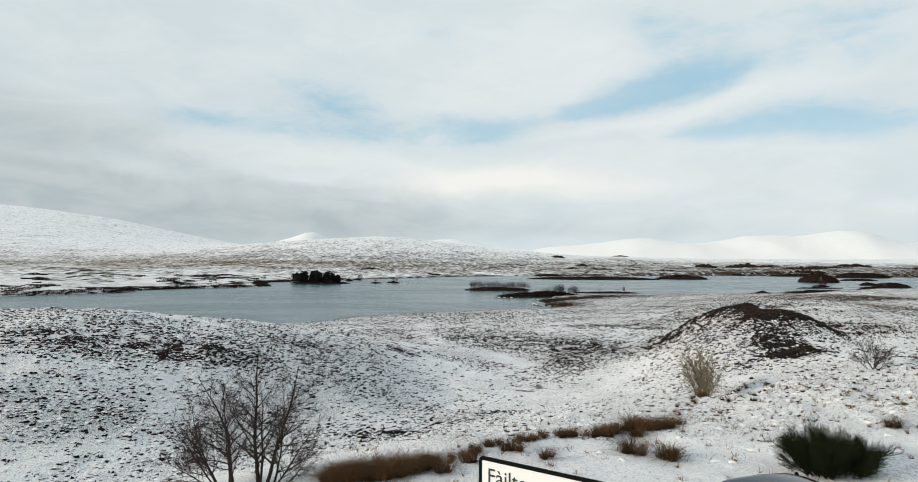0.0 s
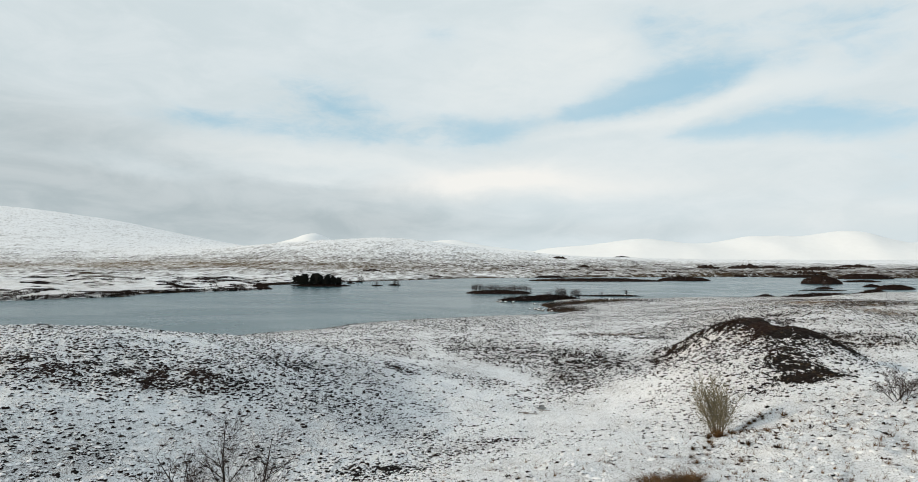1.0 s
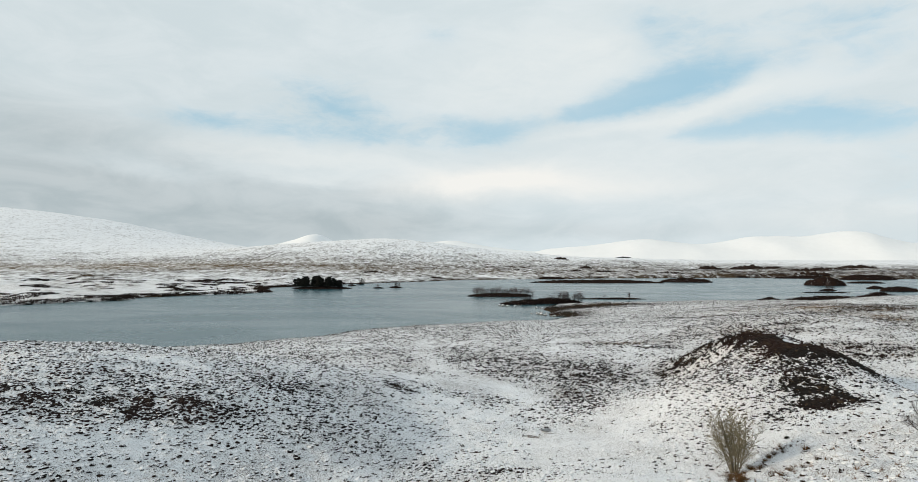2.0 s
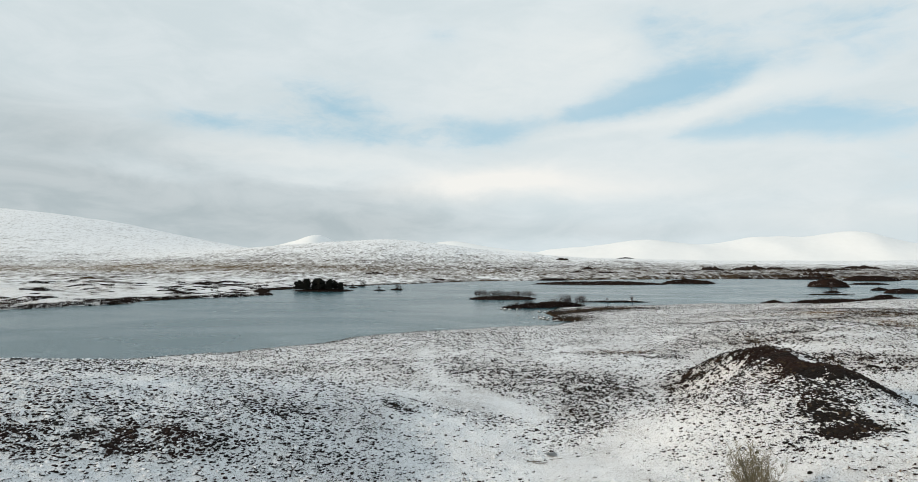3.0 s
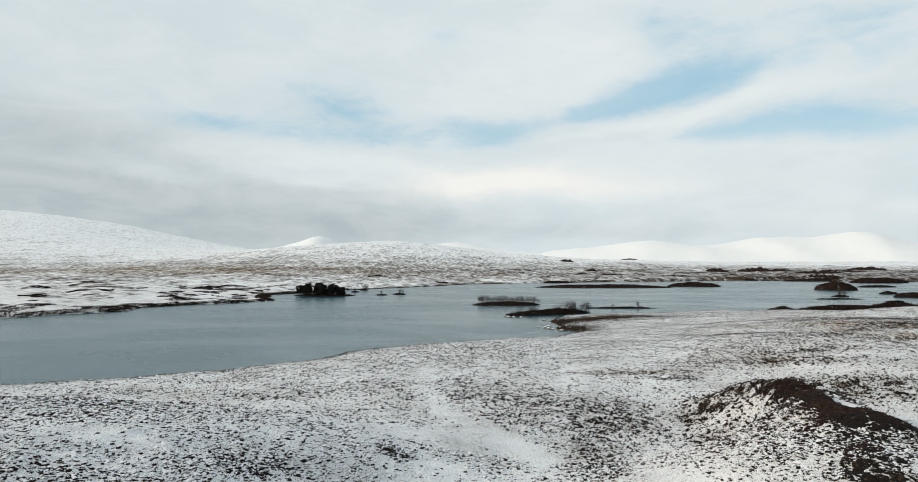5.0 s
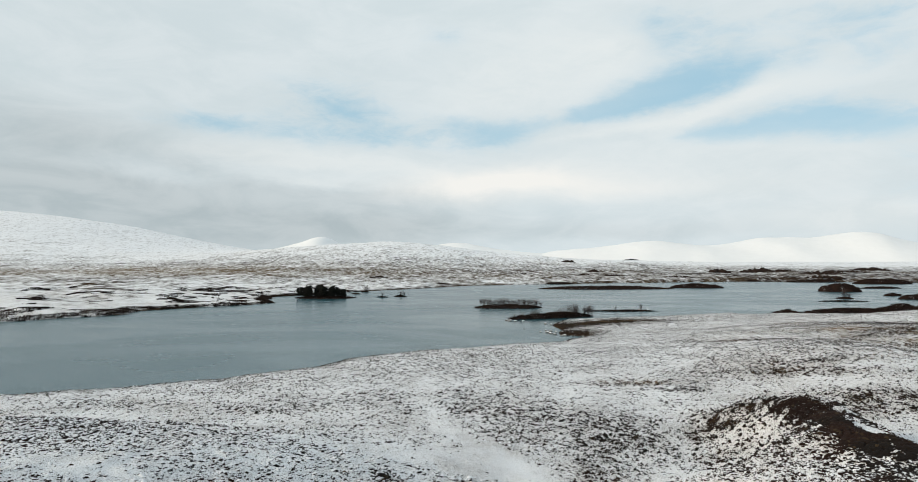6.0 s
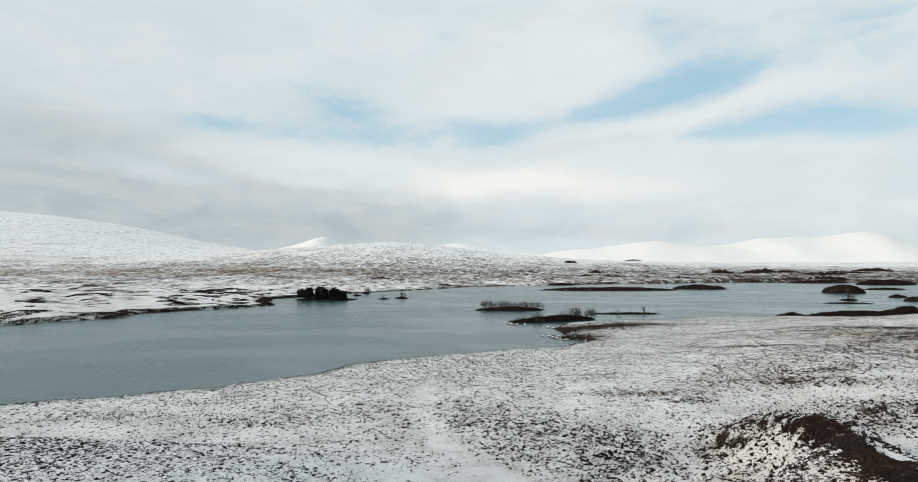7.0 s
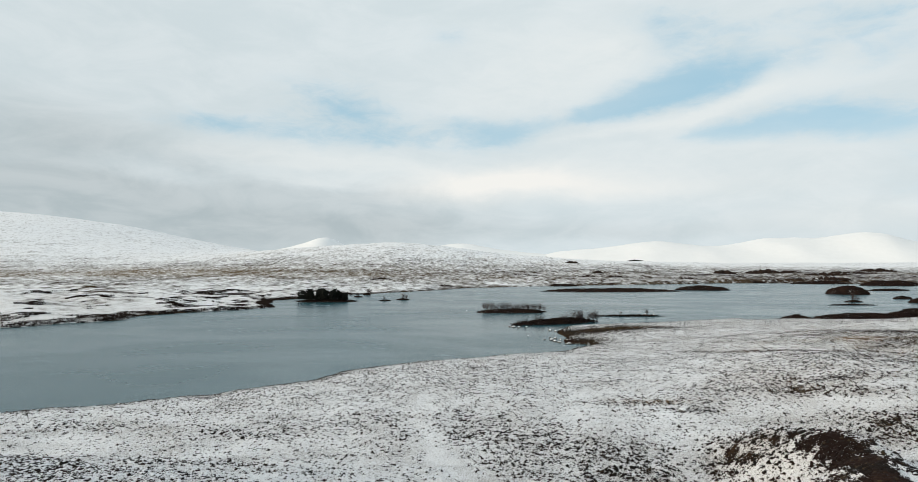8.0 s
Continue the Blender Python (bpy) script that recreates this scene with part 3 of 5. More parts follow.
def tubes(segments, sides):
    """Tapered tubes from rows of (x0, y0, z0, x1, y1, z1, r0, r1)."""
    seg = np.asarray(segments, float)
    a, b = seg[:, :3], seg[:, 3:6]
    d = b - a
    d /= np.maximum(np.linalg.norm(d, axis=1, keepdims=True), 1e-9)
    ref = np.where(np.abs(d[:, 2:3]) > 0.9, [[1.0, 0, 0]], [[0, 0, 1.0]])
    u = np.cross(d, ref)
    u /= np.linalg.norm(u, axis=1, keepdims=True)
    v = np.cross(d, u)
    ang = np.arange(sides) * 2 * np.pi / sides
    ring = u[:, None] * np.cos(ang)[None, :, None] + v[:, None] * np.sin(ang)[None, :, None]
    verts = np.concatenate([a[:, None] + ring * seg[:, 6, None, None], b[:, None] + ring * seg[:, 7, None, None]], 1).reshape(-1, 3)
    k = np.arange(sides)
    quad = np.stack([k, (k + 1) % sides, (k + 1) % sides + sides, k + sides], -1)
    faces = (quad[None] + (np.arange(len(seg)) * 2 * sides)[:, None, None]).reshape(-1, 4)
    return verts, faces


def branch(rng, out, start, way, length, r0, r1, steps, wander, lift):
    """One bent, tapering branch: adds its segments to out and returns the points and ways along it."""
    p, w, marks = np.array(start, float), np.array(way, float), []
    for k in range(steps):
        w = w + rng.normal(0, wander, 3) + np.array([0, 0, lift])
        w /= np.linalg.norm(w)
        q = p + w * length / steps
        a, b = r0 + (r1 - r0) * k / steps, r0 + (r1 - r0) * (k + 1) / steps
        out.append((*p, *q, a, b))
        marks.append((q, w.copy(), b, (k + 1) / steps))
        p = q
    return marks


def sideways(rng, w, angle):
    """A way that leaves w by about that angle, to any side."""
    s = np.cross(w, rng.normal(0, 1, 3))
    s /= np.linalg.norm(s)
    a = radians(angle + rng.normal(0, 8))
    return w * math.cos(a) + s * math.sin(a)


def bare_tree(name, label, category, at, stems, bark, twig, rng, limbs=(14, 7, 5), spread=42, shrink=0.36, lift=0.05, thin=0.003, group=""):
    """A leafless tree: stems given as (dx, dy, lean_x, lean_y, length, radius), limbs, then twigs."""
    tree = thing(name, label, category, at, group)
    near = not group
    twig_rows = []
    for dx, dy, lx, ly, length, radius in stems:
        rows = []
        way = np.array([lx, ly, 1.0]) / np.linalg.norm([lx, ly, 1.0])
        marks = branch(rng, rows, (dx, dy, -0.15), way, length, radius, radius * 0.12, 14, 0.07, 0.035)
        mesh_part("trunk", *tubes(rows, 7), bark, tree, smooth=True)
        for q, w, r, along in marks[2:]:
            for _ in range(max(1, round(limbs[0] / 12 * (1.4 if along < 0.8 else 0.8) + rng.uniform(-0.4, 0.4)))):
                ln = length * shrink * (1.25 - 0.85 * along) * rng.uniform(0.6, 1.15)
                limb_rows = [] if near else twig_rows
                sub = branch(rng, limb_rows, q, sideways(rng, w, spread), ln, max(r * 0.55, thin * 1.5), thin, 6, 0.12, lift)
                if near:
                    mesh_part("limb", *tubes(limb_rows, 4), bark, tree)
                for q2, w2, r2, a2 in sub[1:]:
                    for _ in range(max(1, round(limbs[1] / 5 + rng.uniform(-0.5, 0.5)))):
                        l2 = ln * 0.42 * (1.2 - 0.7 * a2) * rng.uniform(0.5, 1.2)
                        s2 = branch(rng, twig_rows, q2, sideways(rng, w2, 38), l2, max(r2 * 0.5, thin), thin * 0.7, 3, 0.14, lift)
                        for q3, w3, r3, a3 in s2[:limbs[2]]:
                            branch(rng, twig_rows, q3, sideways(rng, w3, 34), l2 * 0.5 * rng.uniform(0.5, 1.2), thin * 0.8, thin * 0.5, 2, 0.15, lift)
    if twig_rows:
        mesh_part("crown", *tubes(twig_rows, 3), twig, tree, "fine leafless twigs")
    return tree


def clump(rng, r, flat=0.6, jitter=0.28):
    """A small lumpy dome of leaves or needles: corners and triangles."""
    top = [(0, 0, r * flat * rng.uniform(0.8, 1.2))]
    rings = []
    for z, k, n, off in ((0.55, 0.72, 6, 0.0), (0.0, 1.0, 6, 0.5)):
        for i in range(n):
            a = (i + off) * 2 * math.pi / n
            q = r * k * rng.uniform(1 - jitter, 1 + jitter)
            rings.append((q * math.cos(a), q * math.sin(a), r * flat * z * rng.uniform(0.7, 1.3)))
    faces = [(0, 1 + i, 1 + (i + 1) % 6) for i in range(6)]
    for i in range(6):
        a, b, c, d = 1 + i, 1 + (i + 1) % 6, 7 + i, 7 + (i + 5) % 6
        faces += [(a, d, c), (a, c, b)]
    return np.array(top + rings), np.array(faces)


def ragged(rng, blades=13):
    """A ragged tuft of woody sprigs, about 1 across: corners and triangles."""
    verts, faces = [], []
    for k in range(blades):
        a, q = rng.uniform(0, 2 * math.pi), math.sqrt(rng.random()) * 0.75
        foot = np.array([q * math.cos(a), q * math.sin(a), -0.2])
        t = rng.uniform(0, 2 * math.pi)
        wide = np.array([math.cos(t), math.sin(t), 0]) * rng.uniform(0.16, 0.36)
        tip = foot + np.array([math.cos(a) * 0.9 * q, math.sin(a) * 0.9 * q, rng.uniform(0.35, 0.8)]) + rng.normal(0, 0.2, 3)
        verts += [foot - wide, foot + wide, tip]
        faces.append((3 * k, 3 * k + 1, 3 * k + 2))
    return np.array(verts), np.array(faces)


# ---------------------------------------------------------------- islets in the lake
def islet(cx, cy, a, b, turn, h, seed, label, cover=0.85, straw=0.15, category="islet", group="islets in the lake"):
    n, rings = 72, 14
    ang = np.arange(n) * 2 * np.pi / n
    edge = 1 + 0.22 * waves(np.cos(ang) * 2.2 + seed * 7.7, np.sin(ang) * 2.2 + 3.1 * seed, 1.0, 71, 3)
    k = np.concatenate([[0.0], np.linspace(0.08, 1.12, rings)])
    K, A = np.meshgrid(k[1:], ang, indexing="ij")
    E = np.broadcast_to(edge, A.shape)
    x, y = a * K * E * np.cos(A), b * K * E * np.sin(A)
    fall = np.clip(1 - K * K, -0.3, 1)
    z = h * np.sign(fall) * np.abs(fall) ** 0.62 * (1 + 0.42 * waves(x + 50 * seed, y, max(2.0, a * 0.45), 72, 3))
    z += 0.12 * h * waves(x + 20 * seed, y, max(0.8, a * 0.1), 73, 2)
    verts = np.concatenate([[[0, 0, z[0].mean()]], np.stack([x, y, z], -1).reshape(-1, 3)])
    c, s = math.cos(radians(turn)), math.sin(radians(turn))
    verts = np.stack([verts[:, 0] * c - verts[:, 1] * s, verts[:, 0] * s + verts[:, 1] * c, verts[:, 2]], -1)
    faces = []
    for r in range(rings - 1):
        for i in range(n):
            p, q = 1 + r * n + i, 1 + r * n + (i + 1) % n
            faces.append((p, p + n, q + n, q))
    quads = np.array(faces)
    fan = np.array([(0, 1 + i, 1 + (i + 1) % n, 1 + (i + 1) % n) for i in range(n)])
    me = bpy.data.meshes.new("islet")
    me.from_pydata(verts.tolist(), [], quads.tolist() + [tuple(f[:3]) for f in fan])
    me.materials.append(MOOR)
    me.polygons.foreach_set("use_smooth", np.ones(len(me.polygons), bool))
    far = min(1.0, math.hypot(cx, cy) / 500)
    store(me, "cover", np.clip(cover + 0.12 + 0.2 * waves(verts[:, 0] + 9 * seed, verts[:, 1], 3.0, 74), 0, 1))
    store(me, "straw", np.full(len(verts), straw))
    store(me, "broad", np.full(len(verts), 0.25 * far))
    ob = new("islet", me)
    base = max(0.0, ground_z(cx, cy)) if category != "islet" else 0.0
    ob.matrix_basis = pose(cx, cy, base)
    r = np.random.default_rng(300 + seed)
    tall = min(0.9, 0.22 + 0.02 * a)
    tufts = []
    for k in r.integers(0, 1 + n * (rings - 2), int(160 + 6 * min(a, 40))):
        v, f = ragged(r)
        v = v * tall * r.uniform(0.6, 1.5)
        if verts[k, 2] > 0.05:
            tufts.append((v * (1.5, 1.5, 1) + verts[k] - (0, 0, 0.1 * tall), f))
    cap = mesh_part("heather", *joined(tufts), HEATHER, ob)
    tagged(cap, kind="stuff")
    return tagged(ob, label, category, group)


DARK = "low dark heather-covered islet in the lake"
MID_ISLETS = [
        (-120, 410, 20, 13, 8, 1.3, "dark islet carrying a stand of pines"), (4.5, 328, 18, 8, 8, 1.9, "dark wooded islet with bare trees"),
        (22, 268, 21, 4.2, 30, 2.0, "long dark islet with bare trees and a rocky point"), (60, 310, 16, 1.8, 8, 0.6, "low dark strip of stones and heather"),
        (106, 625, 68, 20, 10, 2.6, DARK), (213, 675, 30, 14, 12, 4.6, DARK), (315, 592, 20, 13, 10, 7.8, "dark humped islet in the lake"), (412, 692, 26, 5, 12, 1.8, DARK),
        (135, 304, 7.0, 4.2, 5, 1.6, DARK), (163, 305, 24, 6, 14, 2.8, "dark heathery bank at the lake's edge"), (196, 318, 20, 6.5, 20, 3.2, "dark heathery bank at the lake's edge"), (244.5, 455, 6.3, 3, 10, 1.1, "small dark islet with a bare tree"),
        (222, 417, 16, 1.6, 8, 0.5, "low dark strip of stones and heather")]
OUTER_ISLETS = [
        (310, 507, 8, 3, 12, 1.9, DARK), (545, 905, 46, 18, 12, 7.5, DARK), (490, 985, 45, 14, 12, 4.0, DARK),
        (-83, 424, 4.2, 1.5, 6, 0.6, "tiny dark islet with a few twigs"), (-72.5, 436, 4.6, 2.0, 10, 1.0, "tiny dark islet with a small bare tree"), (-113.5, 470, 3.4, 2, 10, 1.0, "tiny dark islet in the lake"),
        (-115.5, 508, 3.0, 2, 0, 1.2, "tiny dark islet in the lake"), (-70, 690, 13, 6, 14, 3.2, DARK), (75, 790, 22, 8, 30, 2.6, DARK), (408, 1022, 20, 6, 15, 2.4, DARK),
        (295, 455, 16, 5, 10, 3.4, DARK)]
for k, row in enumerate(MID_ISLETS + OUTER_ISLETS):
    islet(*row[:6], k + 1, row[6], cover=1.0, straw=0.0)

# ---------------------------------------------------------------- trees and bushes
rng = np.random.default_rng(7)
bx, by = -4.6, 16.1
bare_tree("birch_tree", "leafless multi-stemmed birch with dark purple-brown twigs in the snow", "tree", (bx, by, ground_z(bx, by)),
          [(-0.50, 0.0, -0.07, 0.0, 3.0, 0.045), (0.10, 0.1, -0.02, 0.05, 3.5, 0.055), (0.32, 0.0, 0.20, 0.05, 3.2, 0.052), (0.20, -0.05, 0.12, -0.05, 2.6, 0.034), (0.40, 0.1, 0.45, 0.1, 2.3, 0.032), (0.45, 0.0, 0.8, 0.0, 2.0, 0.028),
           (-0.60, 0.1, -0.28, 0.05, 2.6, 0.032), (-0.70, -0.1, -0.5, -0.1, 2.4, 0.028), (-0.30, -0.3, -0.22, -0.2, 2.3, 0.026), (-0.80, 0.0, -0.75, 0.1, 2.1, 0.026), (-0.90, 0.1, -1.0, 0.0, 1.9, 0.022), (-0.95, 0.0, -1.5, 0.1, 1.6, 0.02), (0.5, 0.0, 1.3, 0.1, 1.6, 0.02)],
          BARK, TWIG, rng, limbs=(17, 15, 3), spread=50, shrink=0.42, lift=0.03, thin=0.0031)
wx0, wy0 = 13.26, 36.5
fan = []
for k in range(19):
    a, lean = k * 2.4, 0.47 * math.sqrt((k + 0.3) / 19)
    fan.append((0.16 * math.cos(a) * lean / 0.6, 0.12 * math.sin(a), lean * math.cos(a), 0.8 * lean * math.sin(a), 3.45 - 0.7 * lean + rng.uniform(-0.25, 0.1), 0.05 if k < 4 else 0.026))
bare_tree("willow_tree", "small leafless vase-shaped willow with pale olive twigs", "tree", (wx0, wy0, ground_z(wx0, wy0)), fan,
          OLIVE_BARK, OLIVE_TWIG, rng, limbs=(14, 8, 3), spread=35, shrink=0.31, lift=0.025, thin=0.0046)
sx0, sy0 = 22.3, 35.8
bare_tree("willow_bush", "low leafless bush with dark brown twigs in the snow", "bush", (sx0, sy0, ground_z(sx0, sy0)),
          [(0, 0, -0.5, 0.1, 1.7, 0.03), (0.1, 0, 0.1, 0.2, 1.8, 0.03), (-0.1, 0.1, 0.6, 0, 1.7, 0.03), (0.2, 0, 0.9, -0.2, 1.5, 0.025), (-0.2, 0, -0.9, -0.1, 1.5, 0.025), (0, 0.1, 0.2, -0.6, 1.4, 0.025)],
          BARK, TWIG, rng, limbs=(15, 8, 3), spread=38, shrink=0.46, lift=0.06, thin=0.0045)


def far_birch(height, seed):
    r = np.random.default_rng(seed)
    stems = [(r.uniform(-0.3, 0.3), r.uniform(-0.3, 0.3), r.uniform(-0.8, 0.8), r.uniform(-0.5, 0.5), height * r.uniform(0.6, 0.95), 0.05) for _ in range(7)]
    return bare_tree("birch_tree", "small leafless birch on a lake islet", "tree", (0, 0, 0), stems, BARK, TWIG, r, limbs=(9, 5, 0), spread=56, shrink=0.46, thin=0.017, group="bare trees on the islets")


kinds = [far_birch(4.2, s) for s in (21, 22, 23, 24)]
spots = [(-11.5 + 33 * (k + 0.5) / 22 + rng.uniform(-0.9, 0.9), 328 + rng.uniform(-4, 4), 0.75 + 0.45 * rng.random()) for k in range(22)]
spots += [(6, 258, 0.45), (9, 260, 0.6), (14, 263, 0.9), (16, 264, 0.7), (24, 268.5, 0.8), (26, 270, 0.9), (30, 272, 1.45), (32, 273.5, 1.35), (33.5, 274, 1.2), (36.5, 275.5, 1.0), (38.5, 277, 1.35), (40, 277.5, 1.1), (69, 311, 0.8), (56, 309, 0.5),
          (-72, 436, 1.25), (-70, 436.5, 0.8), (-83, 424, 0.8), (244, 455, 1.7), (247, 455, 1.0), (-113.5, 470, 0.9), (-115.5, 508, 1.5), (-113, 508, 1.3), (408, 1022, 2.0), (400, 1022, 1.6), (-70, 690, 1.0), (136, 304, 0.6)]
for n, (x, y, size) in enumerate(spots):
    source = kinds[n % 4]
    m = pose(x, y, 0.75 if n > 21 else 1.3, 0, 0, rng.uniform(0, 360)) @ Matrix.Scale(size, 4)
    tree = source if n < 4 else copy_thing(source, m)
    tree.matrix_basis = m


def pine(height, seed):
    r = np.random.default_rng(seed)
    tree = thing("pine_tree", "dark green pine on a lake islet", "tree", (0, 0, 0), "pines on the islet")
    rows = []
    marks = branch(r, rows, (0, 0, -0.3), np.array([0.03, 0, 1.0]), height * 0.93, 0.16, 0.03, 10, 0.03, 0.03)
    mesh_part("trunk", *tubes(rows, 6), BARK, tree, smooth=True)
    limbs, tufts = [], []
    for q, w, rad, along in marks[1:]:
        for _ in range(5):
            a = r.uniform(0, 2 * math.pi)
            ln = height * 0.30 * (1.15 - 0.75 * along) * r.uniform(0.6, 1.1)
            out = branch(r, limbs, q, np.array([math.cos(a), math.sin(a), 0.25]), ln, rad * 0.4, 0.015, 3, 0.1, 0.04)
            for q2, w2, r2, a2 in out:
                v, f = clump(r, height * 0.085 * r.uniform(0.6, 1.4), 0.8, 0.5)
                tufts.append((v + q2 - np.array([0, 0, 0.15]), f))
    v, f = tubes(limbs, 4)
    tufts.append((v, np.concatenate([f[:, :3], f[:, [0, 2, 3]]])))
    mesh_part("crown", *joined(tufts), NEEDLE, tree, "dense dark needles")
    return tree


pines = [pine(7.8, s) for s in (31, 32, 33)]
for n in range(40):
    k = (n + 0.5) / 40
    x, y = -137 + 32 * k + rng.uniform(-0.9, 0.9), 408 + rng.uniform(-6, 6)
    size = (rng.uniform(0.55, 1.08) * 0.7 + 0.29) * (0.72 + 0.38 * math.sin(math.pi * min(1, 0.12 + 0.9 * k)))
    m = pose(x, y, 0.8, 0, 0, rng.uniform(0, 360)) @ Matrix.Scale(size, 4)
    tree = pines[n] if n < 3 else copy_thing(pines[n % 3], m)
    tree.matrix_basis = m


def thicket(cx, cy, a, b, h, seed, label, material=None):
    """Far-off scrub or plantation, as a mass of small crowns."""
    r = np.random.default_rng(seed)
    pieces = []
    for _ in range(int(28 + a)):
        x, y = cx + a * r.uniform(-1, 1), cy + b * r.uniform(-1, 1)
        k = max(0.35, 1 - ((x - cx) / a) ** 2 * 0.6)
        v, f = clump(r, h * r.uniform(0.35, 0.7), 1.3, 0.35)
        pieces.append((v * [1, 1, k] + [x, y, ground_z(x, y) - 0.2], f))
    return tagged(new("thicket", mesh_from("thicket", *joined(pieces), material or HEATHER, False)), label, "thicket", kind="stuff")


for k, row in enumerate([(441, 1254, 18, 10, 9), (528, 1280, 30, 10, 9), (560, 1290, 45, 8, 6), (608, 1186, 45, 8, 6), (854, 1457, 40, 10, 8), (700, 1300, 60, 8, 5), (538, 1042, 30, 8, 7), (290, 1000, 22, 6, 3), (182, 1659, 16, 8, 8),
                         (181, 1200, 8, 5, 7), (191, 1052, 16, 5, 3), (141, 1052, 12, 4, 3), (-175, 835, 14, 4, 3), (40, 1081, 30, 5, 2.5), (900, 1250, 80, 10, 5), (1050, 1350, 60, 10, 6)]):
    thicket(*row, 90 + k, "dark leafless scrub far off on the snowy moor")
thicket(475, 2231, 30, 8, 6, 111, "dark conifer plantation far off on the moor", NEEDLE)
thicket(-182, 378, 36, 4, 1.1, 112, "dark heather bank by an inlet of the lake")


def broom_bush(at, seed):
    """A broad dark green bush: many upright green whips fanned out from short stems."""
    r = np.random.default_rng(seed)
    bush = thing("broom_bush", "broad dark green broom bush standing in snow", "bush", at)
    whips = []
    for _ in range(60):
        stems = []
        a, k = r.uniform(0, 2 * math.pi), math.sqrt(r.random())
        foot = np.array([0.62 * k * math.cos(a), 0.45 * k * math.sin(a), -0.1])
        way = np.array([0.85 * k * math.cos(a), 0.75 * k * math.sin(a), 0.85])
        marks = branch(r, stems, foot, way / np.linalg.norm(way), r.uniform(0.6, 0.95), 0.018, 0.008, 5, 0.09, 0.05)
        mesh_part("stem", *tubes(stems, 4), BARK, bush)
        for q, w, rad, along in marks:
            for _ in range(9):
                sub = branch(r, whips, q, sideways(r, w, 26), r.uniform(0.25, 0.55), 0.006, 0.002, 3, 0.09, 0.10)
                for q2, w2, r2, a2 in sub[:2]:
                    for _ in range(3):
                        branch(r, whips, q2, sideways(r, w2, 24), r.uniform(0.12, 0.28), 0.0045, 0.002, 1, 0.1, 0.1)
    mesh_part("crown", *tubes(whips, 3), BROOM, bush, "dense green whip-like twigs")
    return bush


gx, gy = 9.35, 16.5
bush = broom_bush((gx, gy, ground_z(gx, gy)), 41)
bush.matrix_basis = bush.matrix_basis @ Matrix.Scale(0.87, 4)


def tussock(seed, size, material=STRAW, blades=150, droop=1.0):
    r = np.random.default_rng(seed)
    verts, faces = [], []
    for _ in range(blades):
        a, k = r.uniform(0, 2 * math.pi), math.sqrt(r.random())
        foot = np.array([0.16 * k * math.cos(a), 0.16 * k * math.sin(a), -0.04])
        a2 = a + r.normal(0, 0.6)
        out = np.array([math.cos(a2), math.sin(a2), 0]) * (0.2 + 0.75 * k) * r.uniform(0.4, 1.5)
        side = np.array([-math.sin(a2), math.cos(a2), 0]) * r.uniform(0.006, 0.011)
        tall = r.uniform(0.35, 1.15)
        mid = foot + out * 0.4 + np.array([0, 0, 0.62 * tall])
        tip = foot + out * droop + np.array([0, 0, (0.95 - 0.25 * k) * tall])
        n = len(verts)
        verts += [foot - side, foot + side, mid + side * 0.8, mid - side * 0.8, tip + side * 0.2, tip - side * 0.2]
        faces += [(n, n + 1, n + 2, n + 3), (n + 3, n + 2, n + 4, n + 5)]
    return mesh_from("grass_tussock", np.array(verts) * size, np.array(faces), material, False)


tuft_meshes = [tussock(s, 0.75, m) for s, m in ((51, STRAW), (52, OLD_GRASS), (53, STRAW), (54, OLD_GRASS), (55, OLD_GRASS))]
# the lip of the bank: place, how thick the grass stands, how tall
edge_line = [(-2.7, 15.5, 18, 0.8), (-1.7, 15.7, 16, 0.75), (-0.8, 16.0, 12, 0.6), (0.0, 16.8, 10, 0.4), (0.7, 17.9, 8, 0.35), (1.3, 18.8, 8, 0.35), (2.3, 19.6, 10, 0.4), (3.4, 20.8, 14, 0.5), (4.6, 21.1, 16, 0.6), (5.7, 21.2, 22, 0.75),
             (7.2, 22.6, 5, 0.5), (8.0, 24.0, 2, 0.3), (9.2, 27.0, 8, 0.35), (10.8, 30.5, 12, 0.45), (12.6, 35.0, 12, 0.4), (14.6, 37.0, 10, 0.4), (17.0, 38.8, 0, 0.4)]
spots = []
for (ax, ay, thick, tall), (cx, cy, _, _) in zip(edge_line, edge_line[1:]):
    for _ in range(thick):
        k = rng.random()
        spots.append((ax + (cx - ax) * k + rng.normal(0, 0.16), ay + (cy - ay) * k + rng.normal(0, 0.28), tall * rng.uniform(0.6, 1.1)))
